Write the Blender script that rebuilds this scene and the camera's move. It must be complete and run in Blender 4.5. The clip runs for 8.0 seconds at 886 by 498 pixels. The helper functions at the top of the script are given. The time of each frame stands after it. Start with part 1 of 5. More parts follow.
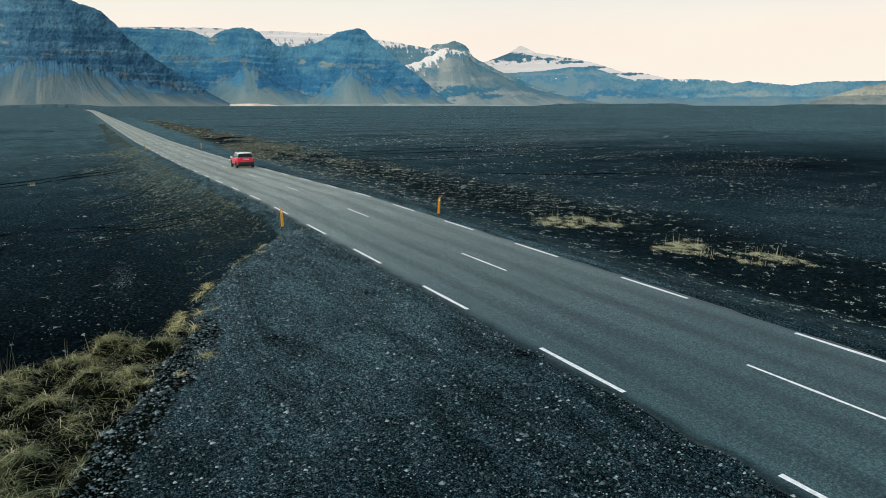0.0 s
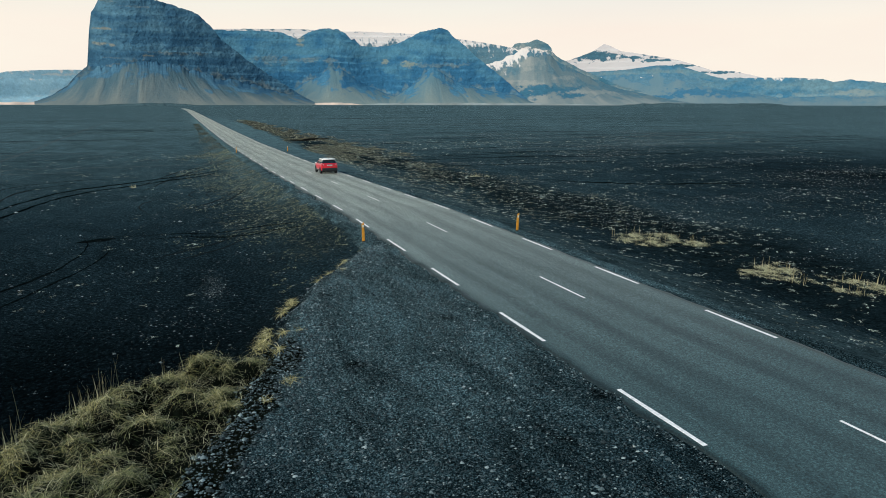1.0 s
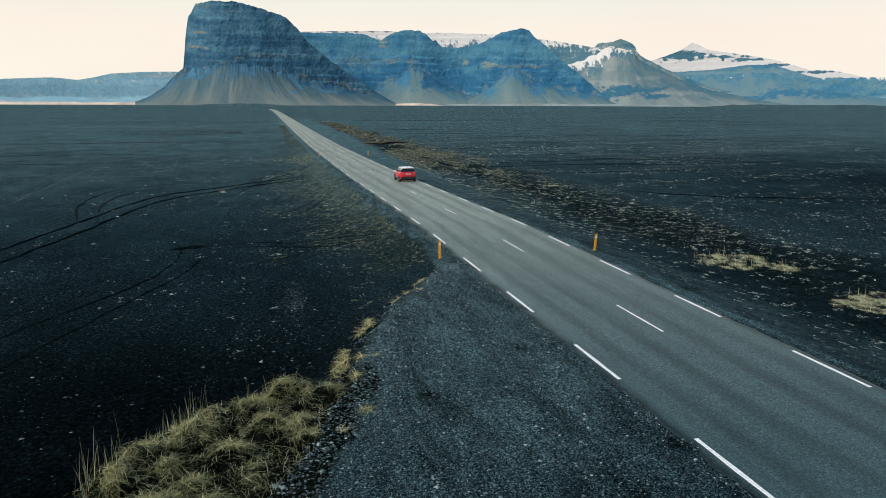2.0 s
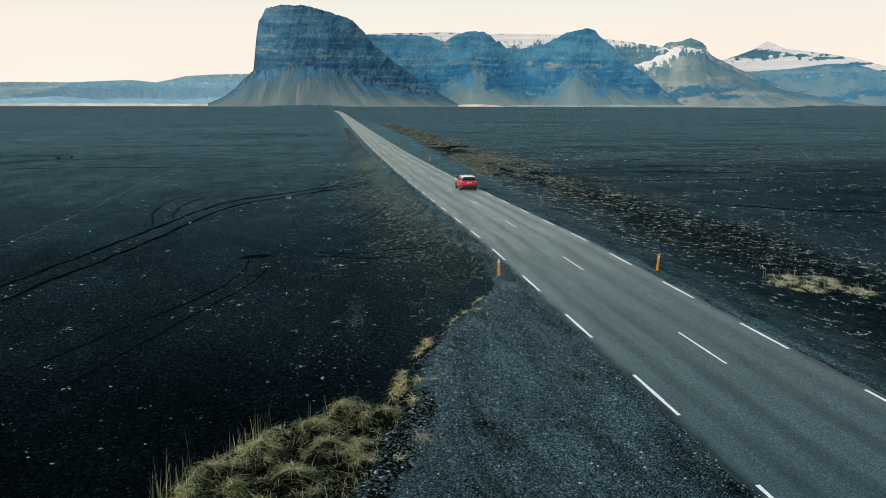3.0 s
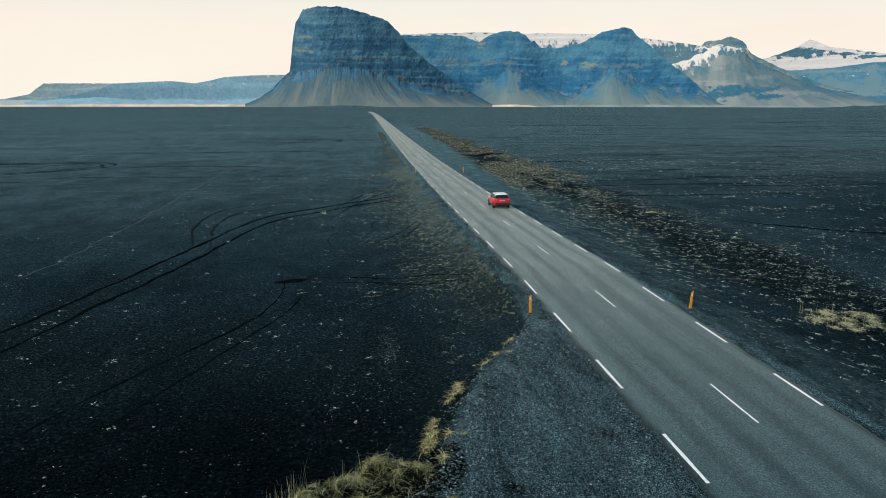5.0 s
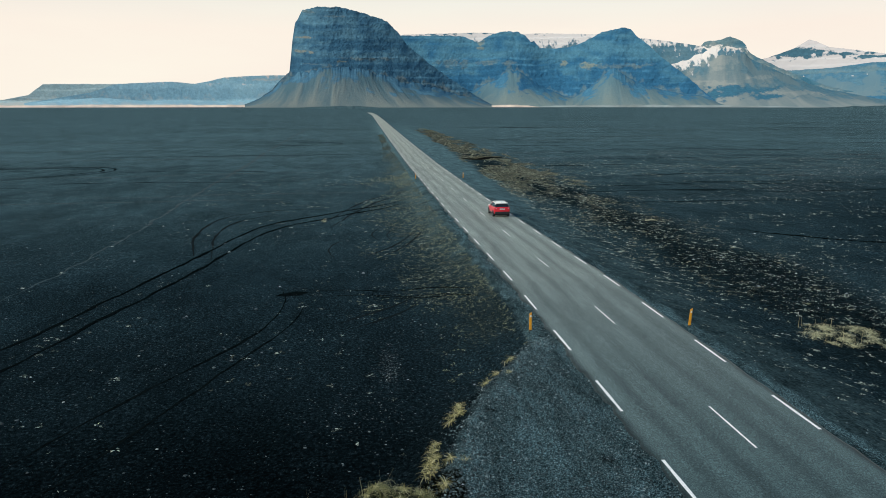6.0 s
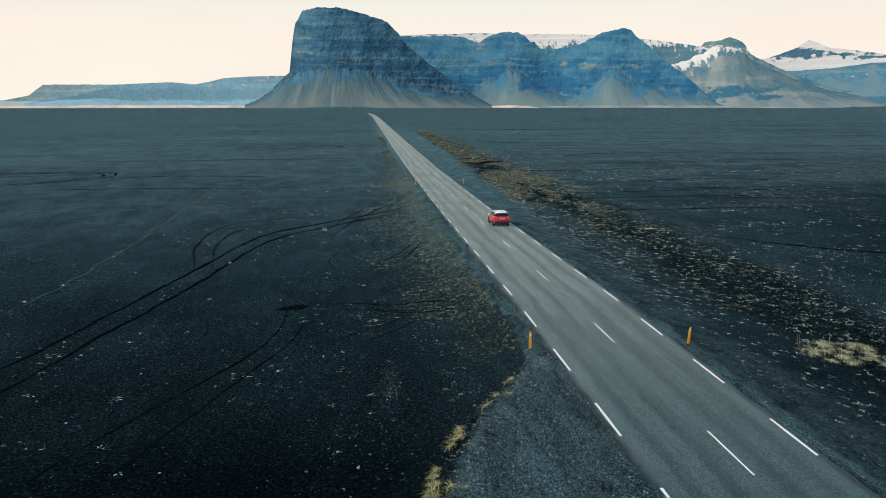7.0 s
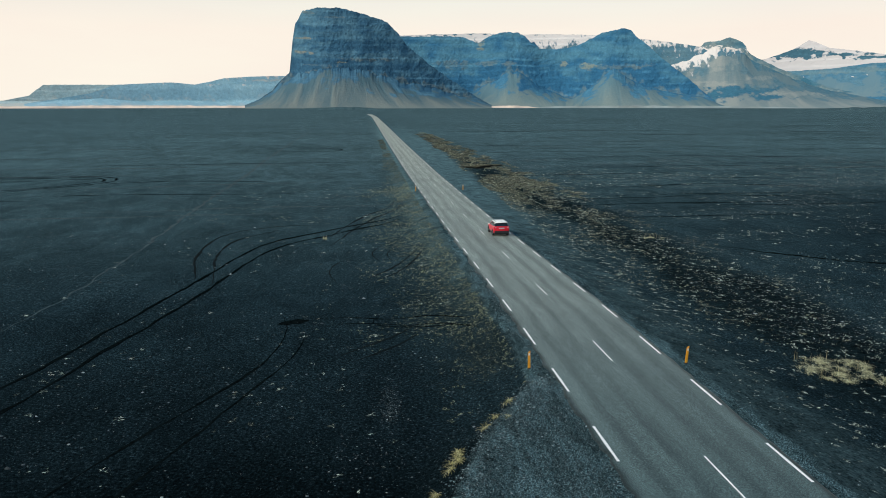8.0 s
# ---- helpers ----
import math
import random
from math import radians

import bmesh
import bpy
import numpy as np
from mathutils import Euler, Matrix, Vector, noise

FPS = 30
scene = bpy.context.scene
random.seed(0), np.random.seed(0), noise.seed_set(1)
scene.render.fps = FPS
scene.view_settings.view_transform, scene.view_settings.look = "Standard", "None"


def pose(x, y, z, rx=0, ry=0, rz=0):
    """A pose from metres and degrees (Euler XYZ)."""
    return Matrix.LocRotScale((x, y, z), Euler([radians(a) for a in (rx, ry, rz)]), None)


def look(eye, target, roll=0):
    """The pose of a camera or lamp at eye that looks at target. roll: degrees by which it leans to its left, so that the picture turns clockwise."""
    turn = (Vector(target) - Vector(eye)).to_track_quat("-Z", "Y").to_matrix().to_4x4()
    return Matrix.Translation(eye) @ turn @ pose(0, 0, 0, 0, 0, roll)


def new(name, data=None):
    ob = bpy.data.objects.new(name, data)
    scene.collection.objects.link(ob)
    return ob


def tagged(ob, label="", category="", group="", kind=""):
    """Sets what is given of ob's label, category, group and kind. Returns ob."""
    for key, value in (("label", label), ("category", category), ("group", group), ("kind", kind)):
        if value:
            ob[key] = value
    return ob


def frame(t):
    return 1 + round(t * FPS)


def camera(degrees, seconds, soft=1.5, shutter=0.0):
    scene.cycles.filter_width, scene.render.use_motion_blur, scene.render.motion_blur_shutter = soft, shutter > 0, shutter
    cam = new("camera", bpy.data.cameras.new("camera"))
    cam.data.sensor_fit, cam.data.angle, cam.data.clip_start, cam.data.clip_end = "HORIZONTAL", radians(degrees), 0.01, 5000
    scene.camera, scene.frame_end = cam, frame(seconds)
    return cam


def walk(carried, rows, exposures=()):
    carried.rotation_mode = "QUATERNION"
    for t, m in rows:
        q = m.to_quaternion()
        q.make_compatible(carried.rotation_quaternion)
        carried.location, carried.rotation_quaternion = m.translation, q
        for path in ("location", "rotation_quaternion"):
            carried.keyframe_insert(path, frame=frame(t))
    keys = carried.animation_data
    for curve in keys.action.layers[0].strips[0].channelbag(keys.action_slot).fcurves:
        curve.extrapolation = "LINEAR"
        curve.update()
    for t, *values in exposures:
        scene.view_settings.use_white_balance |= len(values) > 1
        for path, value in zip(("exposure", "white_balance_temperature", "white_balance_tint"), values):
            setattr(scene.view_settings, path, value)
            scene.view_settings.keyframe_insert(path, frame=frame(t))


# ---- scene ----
cam = camera(67.0, 8.0, soft=0.95)
PATH = [
    (0, (-13.463, -0.218, 6.209), (-12.548, 1.509, 5.786), 0.0),
    (0.5, (-13.479, -0.174, 6.628), (-12.66, 1.6, 6.203), 0.1),
    (1, (-13.502, -0.129, 7.168), (-12.794, 1.693, 6.742), 0.1),
    (1.5, (-13.513, -0.11, 7.639), (-12.906, 1.747, 7.214), 0.1),
    (2, (-13.529, -0.115, 8.184), (-13.035, 1.776, 7.759), 0.2),
    (2.2, (-13.529, -0.087, 8.334), (-13.079, 1.816, 7.911), 0.2),
    (3.5, (-13.498, -0.211, 9.648), (-13.231, 1.725, 9.223), 0.1),
    (4, (-13.495, -0.175, 10.181), (-13.262, 1.766, 9.756), 0.1),
    (4.5, (-13.48, -0.173, 10.652), (-13.257, 1.769, 10.228), 0.1),
    (6, (-13.541, -0.191, 12.129), (-13.318, 1.751, 11.706), 0.0),
    (6.5, (-13.551, -0.169, 12.629), (-13.328, 1.773, 12.206), 0.0),
    (7, (-13.554, -0.179, 13.196), (-13.331, 1.763, 12.774), 0.0),
    (7.5, (-13.545, -0.204, 13.782), (-13.323, 1.738, 13.36), -0.0),
    (8, (-13.533, -0.216, 14.351), (-13.31, 1.726, 13.929), -0.0),
]
walk(cam, [(t, look(eye, target, roll)) for t, eye, target, roll in PATH])

# ---- sky, sun ----
SUN_AZ, SUN_EL = -112.0, 36.0            # degrees from the road's direction (minus: to its left), height
sun_data = bpy.data.lights.new("sun", "SUN")
sun_data.energy, sun_data.angle, sun_data.color = 3.0, radians(22), (1.0, 0.95, 0.87)
sun = new("sun", sun_data)
sun.matrix_world = look((0, 0, 0), (-math.sin(radians(SUN_AZ)) * math.cos(radians(SUN_EL)),
                                    -math.cos(radians(SUN_AZ)) * math.cos(radians(SUN_EL)), -math.sin(radians(SUN_EL))))

world = bpy.data.worlds.new("sky")
scene.world = world
world.use_nodes = True


def sky_nodes(nt):
    """Hazy bright sky: a creamy veil low down that opens into blue overhead."""
    n, l = nt.nodes, nt.links
    n.clear()
    out, bg = n.new("ShaderNodeOutputWorld"), n.new("ShaderNodeBackground")
    sky = n.new("ShaderNodeTexSky")
    sky.sky_type, sky.sun_disc = "NISHITA", False
    sky.sun_elevation, sky.sun_rotation = radians(SUN_EL), radians(SUN_AZ)
    sky.dust_density, sky.ozone_density = 1.0, 3.0
    gain = n.new("ShaderNodeMix")
    gain.data_type, gain.blend_type = "RGBA", "MULTIPLY"
    gain.inputs["Factor"].default_value = 1
    gain.inputs["B"].default_value = (0.085, 0.155, 0.142, 1)
    l.new(sky.outputs[0], gain.inputs["A"])
    co, sep = n.new("ShaderNodeTexCoord"), n.new("ShaderNodeSeparateXYZ")
    l.new(co.outputs["Generated"], sep.inputs[0])
    ramp = n.new("ShaderNodeValToRGB")
    ramp.color_ramp.elements[0].position, ramp.color_ramp.elements[0].color = 0.10, (1, 1, 1, 1)
    ramp.color_ramp.elements[1].position, ramp.color_ramp.elements[1].color = 0.42, (0, 0, 0, 1)
    l.new(sep.outputs["Z"], ramp.inputs[0])
    mapping, cloud = n.new("ShaderNodeMapping"), n.new("ShaderNodeTexNoise")
    mapping.inputs["Scale"].default_value = (1, 1, 5)
    l.new(co.outputs["Generated"], mapping.inputs[0])
    l.new(mapping.outputs[0], cloud.inputs["Vector"])
    cloud.inputs["Scale"].default_value, cloud.inputs["Detail"].default_value = 2.5, 5
    veil = n.new("ShaderNodeValToRGB")
    veil.color_ramp.elements[0].position, veil.color_ramp.elements[0].color = 0.3, (0.97, 0.86, 0.76, 1)
    veil.color_ramp.elements[1].position, veil.color_ramp.elements[1].color = 0.7, (0.99, 0.92, 0.80, 1)
    l.new(cloud.outputs["Fac"], veil.inputs[0])
    mix = n.new("ShaderNodeMix")
    mix.data_type = "RGBA"
    l.new(ramp.outputs[0], mix.inputs["Factor"])
    l.new(gain.outputs["Result"], mix.inputs["A"])
    l.new(veil.outputs[0], mix.inputs["B"])
    l.new(mix.outputs["Result"], bg.inputs[0])
    bg.inputs[1].default_value = 1.0
    l.new(bg.outputs[0], out.inputs[0])


sky_nodes(world.node_tree)


# ---- materials ----
def material(name, rough=0.9, metal=0.0, spec=0.5):
    m = bpy.data.materials.new(name)
    m.use_nodes = True
    nt = m.node_tree
    b = nt.nodes["Principled BSDF"]
    b.inputs["Roughness"].default_value, b.inputs["Metallic"].default_value = rough, metal
    b.inputs["Specular IOR Level"].default_value = spec
    return m, nt, b


def place(nt, scale=(1, 1, 1)):
    co, mp = nt.nodes.new("ShaderNodeTexCoord"), nt.nodes.new("ShaderNodeMapping")
    nt.links.new(co.outputs["Object"], mp.inputs[0])
    mp.inputs["Scale"].default_value = scale
    return mp.outputs[0]


def grain(nt, vec, scale, detail=6, rough=0.6, warp=0.0):
    t = nt.nodes.new("ShaderNodeTexNoise")
    t.inputs["Scale"].default_value, t.inputs["Detail"].default_value = scale, detail
    t.inputs["Roughness"].default_value, t.inputs["Distortion"].default_value = rough, warp
    nt.links.new(vec, t.inputs["Vector"])
    return t.outputs["Fac"]


def ramp(nt, fac, stops):
    r = nt.nodes.new("ShaderNodeValToRGB")
    e = r.color_ramp.elements
    while len(e) < len(stops):
        e.new(0.5)
    for el, (p, c) in zip(e, stops):
        el.position, el.color = p, (*c, 1) if len(c) == 3 else c
    nt.links.new(fac, r.inputs[0])
    return r.outputs[0]


def mixed(nt, a, b, fac, how="MIX"):
    m = nt.nodes.new("ShaderNodeMix")
    m.data_type, m.blend_type = "RGBA", how
    for sock, v in (("A", a), ("B", b), ("Factor", fac)):
        if isinstance(v, (int, float)):
            m.inputs[sock].default_value = v
        elif isinstance(v, tuple):
            m.inputs[sock].default_value = (*v, 1)
        else:
            nt.links.new(v, m.inputs[sock])
    return m.outputs["Result"]


def sums(nt, how, a, b):
    m = nt.nodes.new("ShaderNodeMath")
    m.operation = how
    for k, v in enumerate((a, b)):
        if isinstance(v, (int, float)):
            m.inputs[k].default_value = v
        else:
            nt.links.new(v, m.inputs[k])
    return m.outputs[0]


def bumped(nt, b, height, strength, distance):
    k = nt.nodes.new("ShaderNodeBump")
    k.inputs["Strength"].default_value, k.inputs["Distance"].default_value = strength, distance
    nt.links.new(height, k.inputs["Height"])
    nt.links.new(k.outputs[0], b.inputs["Normal"])


def grey(v):
    return (v, v, v)


def sand_nodes(nt):
    """Black sand flecked with lava grit; lens darkening nearby and far brightness are painted into its colour. Colour
    and relief.
    """
    v = place(nt)
    fine = ramp(nt, grain(nt, v, 7, 9, 0.85), [(0.4, (0.0014, 0.0024, 0.0026)), (0.5, (0.0054, 0.0088, 0.0096)), (0.57, (0.0118, 0.0178, 0.019)), (0.63, (0.054, 0.07, 0.073))])
    patch = ramp(nt, grain(nt, place(nt, (0.22, 0.1, 0.2)), 1.0, 8, 0.7, 0.5), [(0.36, grey(0.74)), (0.5, grey(0.97)), (0.64, grey(1.26))])
    big = ramp(nt, grain(nt, place(nt, (0.006, 0.02, 0.01)), 1.0, 6, 0.6, 0.3), [(0.3, grey(0.84)), (0.7, grey(1.18))])
    streak = ramp(nt, grain(nt, place(nt, (0.015, 0.22, 0.1)), 1.0, 6, 0.65, 0.3), [(0.38, grey(0.8)), (0.62, grey(1.18))])
    c = mixed(nt, fine, patch, 1.0, "MULTIPLY")
    c = mixed(nt, c, big, 1.0, "MULTIPLY")
    c = mixed(nt, c, streak, 0.25, "MULTIPLY")
    # darker round two near places, paler far off: lens and distance painted in
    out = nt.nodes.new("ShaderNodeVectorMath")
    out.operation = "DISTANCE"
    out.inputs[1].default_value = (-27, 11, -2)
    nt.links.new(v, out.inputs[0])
    dim_right = nt.nodes.new("ShaderNodeVectorMath")
    dim_right.operation = "DISTANCE"
    dim_right.inputs[1].default_value = (70, 55, -2)
    nt.links.new(v, dim_right.inputs[0])
    near = sums(nt, "MINIMUM", out.outputs["Value"], sums(nt, "ADD", dim_right.outputs["Value"], 12.0))
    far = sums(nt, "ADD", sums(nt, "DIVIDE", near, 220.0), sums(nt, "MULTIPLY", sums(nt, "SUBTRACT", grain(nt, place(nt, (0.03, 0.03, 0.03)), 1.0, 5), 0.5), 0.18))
    faraway = ramp(nt, far, [(0.05, (0.07, 0.084, 0.098)), (0.11, (0.37, 0.43, 0.48)), (0.2, (0.68, 0.78, 0.86)), (0.5, (1.8, 1.9, 1.95)), (1.0, (2.7, 2.75, 2.75))])
    c = mixed(nt, c, faraway, 1.0, "MULTIPLY")
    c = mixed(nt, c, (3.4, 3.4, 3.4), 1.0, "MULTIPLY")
    grit = nt.nodes.new("ShaderNodeTexVoronoi")
    grit.inputs["Scale"].default_value = 5.5
    nt.links.new(v, grit.inputs["Vector"])
    few = nt.nodes.new("ShaderNodeSeparateColor")
    nt.links.new(grit.outputs["Color"], few.inputs[0])
    field = grain(nt, place(nt, (0.12, 0.2, 0.2)), 1.0, 5, 0.6)
    speck = sums(nt, "MULTIPLY", sums(nt, "LESS_THAN", grit.outputs["Distance"], 0.17), sums(nt, "GREATER_THAN", sums(nt, "ADD", few.outputs[0], sums(nt, "MULTIPLY", field, 0.9)), 1.3))
    c = mixed(nt, c, (0.07, 0.088, 0.092), speck)
    return c, sums(nt, "ADD", grain(nt, v, 9, 8, 0.85), sums(nt, "MULTIPLY", grain(nt, v, 1.3, 5, 0.7), 0.9))


def gravel_nodes(nt):
    v = place(nt)
    cell = nt.nodes.new("ShaderNodeTexVoronoi")
    cell.inputs["Scale"].default_value = 36
    nt.links.new(v, cell.inputs["Vector"])
    tone = ramp(nt, cell.outputs["Color"], [(0.15, (0.003, 0.0068, 0.0082)), (0.6, (0.024, 0.042, 0.048)), (0.95, (0.15, 0.21, 0.225))])
    fine = ramp(nt, grain(nt, v, 14, 8, 0.85), [(0.38, grey(0.3)), (0.62, grey(1.8))])
    wear = ramp(nt, grain(nt, place(nt, (0.85, 0.2, 0.3)), 1.0, 7, 0.68, 0.8), [(0.37, grey(0.5)), (0.5, grey(0.95)), (0.61, grey(1.42))])
    # random dark spots painted in for small shaded hollows
    hollow_shade = ramp(nt, grain(nt, place(nt, (0.9, 0.7, 0.3)), 1.0, 5, 0.6, 0.4), [(0.3, grey(0.25)), (0.4, grey(1.0))])
    c = mixed(nt, mixed(nt, mixed(nt, tone, fine, 1.0, "MULTIPLY"), wear, 1.0, "MULTIPLY"), hollow_shade, 1.0, "MULTIPLY")
    # not moisture: lens darkening painted in, dark nearby and paler towards the road
    sep = nt.nodes.new("ShaderNodeSeparateXYZ")
    nt.links.new(v, sep.inputs[0])
    dry = sums(nt, "ADD", sums(nt, "DIVIDE", sep.outputs["Y"], 40.0), sums(nt, "MULTIPLY", sums(nt, "SUBTRACT", grain(nt, place(nt, (0.3, 0.12, 0.3)), 1.0, 4), 0.5), 0.35))
    c = mixed(nt, c, ramp(nt, dry, [(0.2, (0.5, 0.56, 0.58)), (0.42, (1.36, 1.38, 1.36)), (0.75, (1.7, 1.7, 1.66))]), 1.0, "MULTIPLY")
    return c, sums(nt, "MULTIPLY", sums(nt, "ADD", cell.outputs["Distance"], grain(nt, v, 40, 4, 0.7)), 0.5)


def soil_nodes(nt, dark, pale, far_pale=False):
    """Crumbly soil; where asked, its colour is painted dim near the lay-by and brighter out along the road."""
    v = place(nt)
    c = ramp(nt, grain(nt, v, 5, 9, 0.8), [(0.4, dark), (0.6, pale)])
    if far_pale:
        # brightness painted in along the road, making up for shade on the slope
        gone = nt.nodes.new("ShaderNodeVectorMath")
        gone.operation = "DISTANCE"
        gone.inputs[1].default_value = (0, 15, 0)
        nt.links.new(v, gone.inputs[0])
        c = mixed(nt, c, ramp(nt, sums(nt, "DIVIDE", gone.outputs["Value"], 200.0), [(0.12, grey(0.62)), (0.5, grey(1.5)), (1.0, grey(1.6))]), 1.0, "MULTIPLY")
    return mixed(nt, c, ramp(nt, grain(nt, v, 0.5, 5), [(0.35, grey(0.6)), (0.65, grey(1.35))]), 1.0, "MULTIPLY"), grain(nt, v, 9, 7, 0.8)


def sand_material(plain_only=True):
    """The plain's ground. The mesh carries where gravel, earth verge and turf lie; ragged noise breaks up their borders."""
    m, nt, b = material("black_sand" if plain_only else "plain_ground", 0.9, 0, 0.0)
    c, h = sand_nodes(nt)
    if not plain_only:
        rag = sums(nt, "MULTIPLY", sums(nt, "SUBTRACT", grain(nt, place(nt), 2.2, 8, 0.8), 0.5), 1.6)
        # turf: dark soil, taken near black to hold the shade between tussocks
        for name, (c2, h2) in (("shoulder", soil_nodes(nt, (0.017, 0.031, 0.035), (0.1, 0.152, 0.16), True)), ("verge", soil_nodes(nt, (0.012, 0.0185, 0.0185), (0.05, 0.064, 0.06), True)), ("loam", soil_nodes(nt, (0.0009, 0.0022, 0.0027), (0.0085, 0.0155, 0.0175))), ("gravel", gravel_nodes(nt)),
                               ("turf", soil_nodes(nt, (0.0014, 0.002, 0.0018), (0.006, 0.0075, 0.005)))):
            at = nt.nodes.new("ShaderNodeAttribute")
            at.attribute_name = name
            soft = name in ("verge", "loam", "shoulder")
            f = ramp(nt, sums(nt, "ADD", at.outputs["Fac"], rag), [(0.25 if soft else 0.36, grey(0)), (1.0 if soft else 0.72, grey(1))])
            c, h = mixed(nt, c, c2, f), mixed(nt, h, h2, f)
    nt.links.new(c, b.inputs["Base Color"])
    bumped(nt, b, h, 0.9, 0.08)
    return m


def asphalt_material():
    m, nt, b = material("asphalt", 0.55, 0, 0.3)
    b.inputs["Sheen Roughness"].default_value, b.inputs["Sheen Tint"].default_value = 0.28, (0.98, 1.0, 0.86, 1)
    v = place(nt)
    tone = ramp(nt, grain(nt, v, 19, 8, 0.9), [(0.38, grey(0.1)), (0.5, grey(0.75)), (0.62, grey(3.0))])
    # wheel tracks and oil streaks run along the lanes
    sep = nt.nodes.new("ShaderNodeSeparateXYZ")
    wob = grain(nt, place(nt, (0.15, 0.05, 1)), 1.0, 3)
    nt.links.new(v, sep.inputs[0])
    x = sums(nt, "ADD", sep.outputs["X"], sums(nt, "MULTIPLY", sums(nt, "SUBTRACT", wob, 0.5), 1.6))
    side = sums(nt, "ABSOLUTE", x, 0)
    wave = sums(nt, "COSINE", sums(nt, "MULTIPLY", sums(nt, "SUBTRACT", side, 1.0), 2 * math.pi / 1.5), 0)
    lanes = ramp(nt, sums(nt, "MULTIPLY_ADD", wave, 0.5), [(0.0, grey(1.2)), (0.5, grey(1.05)), (1.0, grey(0.6))])
    lanes.node.inputs[0].links[0].from_node.inputs[2].default_value = 0.5
    streak = ramp(nt, grain(nt, place(nt, (2.2, 0.05, 1)), 1.0, 5, 0.65), [(0.3, grey(0.66)), (0.68, grey(1.28))])
    patch = ramp(nt, grain(nt, place(nt, (0.5, 0.12, 1)), 1.0, 5, 0.6), [(0.3, grey(0.8)), (0.7, grey(1.2))])
    c = mixed(nt, mixed(nt, mixed(nt, tone, lanes, 0.62, "MULTIPLY"), streak, 0.55, "MULTIPLY"), patch, 1.0, "MULTIPLY")
    # tar and grit along the crumbling edges
    rim = nt.nodes.new("ShaderNodeAttribute")
    rim.attribute_name = "rim"
    worn = sums(nt, "ADD", rim.outputs["Fac"], sums(nt, "MULTIPLY", sums(nt, "SUBTRACT", grain(nt, place(nt, (1.6, 0.7, 1)), 1.0, 6, 0.7), 0.5), 0.9))
    c = mixed(nt, c, ramp(nt, worn, [(0.3, grey(1.0)), (0.75, grey(0.3))]), 1.0, "MULTIPLY")
    # lens darkening nearby and a bright far stretch, both painted into the road's colour
    far_pale = ramp(nt, sums(nt, "DIVIDE", sep.outputs["Y"], 100.0), [(0.12, grey(0.0)), (0.45, grey(1.0))])
    c = mixed(nt, c, mixed(nt, (0.038, 0.066, 0.067), (0.135, 0.152, 0.138), far_pale), 1.0, "MULTIPLY")
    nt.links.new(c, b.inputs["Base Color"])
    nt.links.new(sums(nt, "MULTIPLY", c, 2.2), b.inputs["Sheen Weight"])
    bumped(nt, b, grain(nt, v, 45, 5, 0.8), 0.25, 0.008)
    return m


def plain(name, colour, rough=0.6, metal=0.0, vary=0.25, scale=8.0, spec=0.5, coat=0.0):
    """A painted or moulded surface with faint uneven dirt."""
    m, nt, b = material(name, rough, metal, spec)
    g = ramp(nt, grain(nt, place(nt), scale, 5), [(0.3, grey(1 - vary)), (0.7, grey(1 + vary))])
    nt.links.new(mixed(nt, colour, g, 1.0, "MULTIPLY"), b.inputs["Base Color"])
    b.inputs["Coat Weight"].default_value = coat
    return m


def island_material(name, stops, rough=0.9):
    """Each loose piece takes its own tone."""
    m, nt, b = material(name, rough, 0, 0.3)
    geo = nt.nodes.new("ShaderNodeNewGeometry")
    tone = ramp(nt, geo.outputs["Random Per Island"], stops)
    nt.links.new(mixed(nt, tone, ramp(nt, grain(nt, place(nt), 7, 4), [(0.3, grey(0.7)), (0.7, grey(1.3))]), 1.0, "MULTIPLY"), b.inputs["Base Color"])
    return m


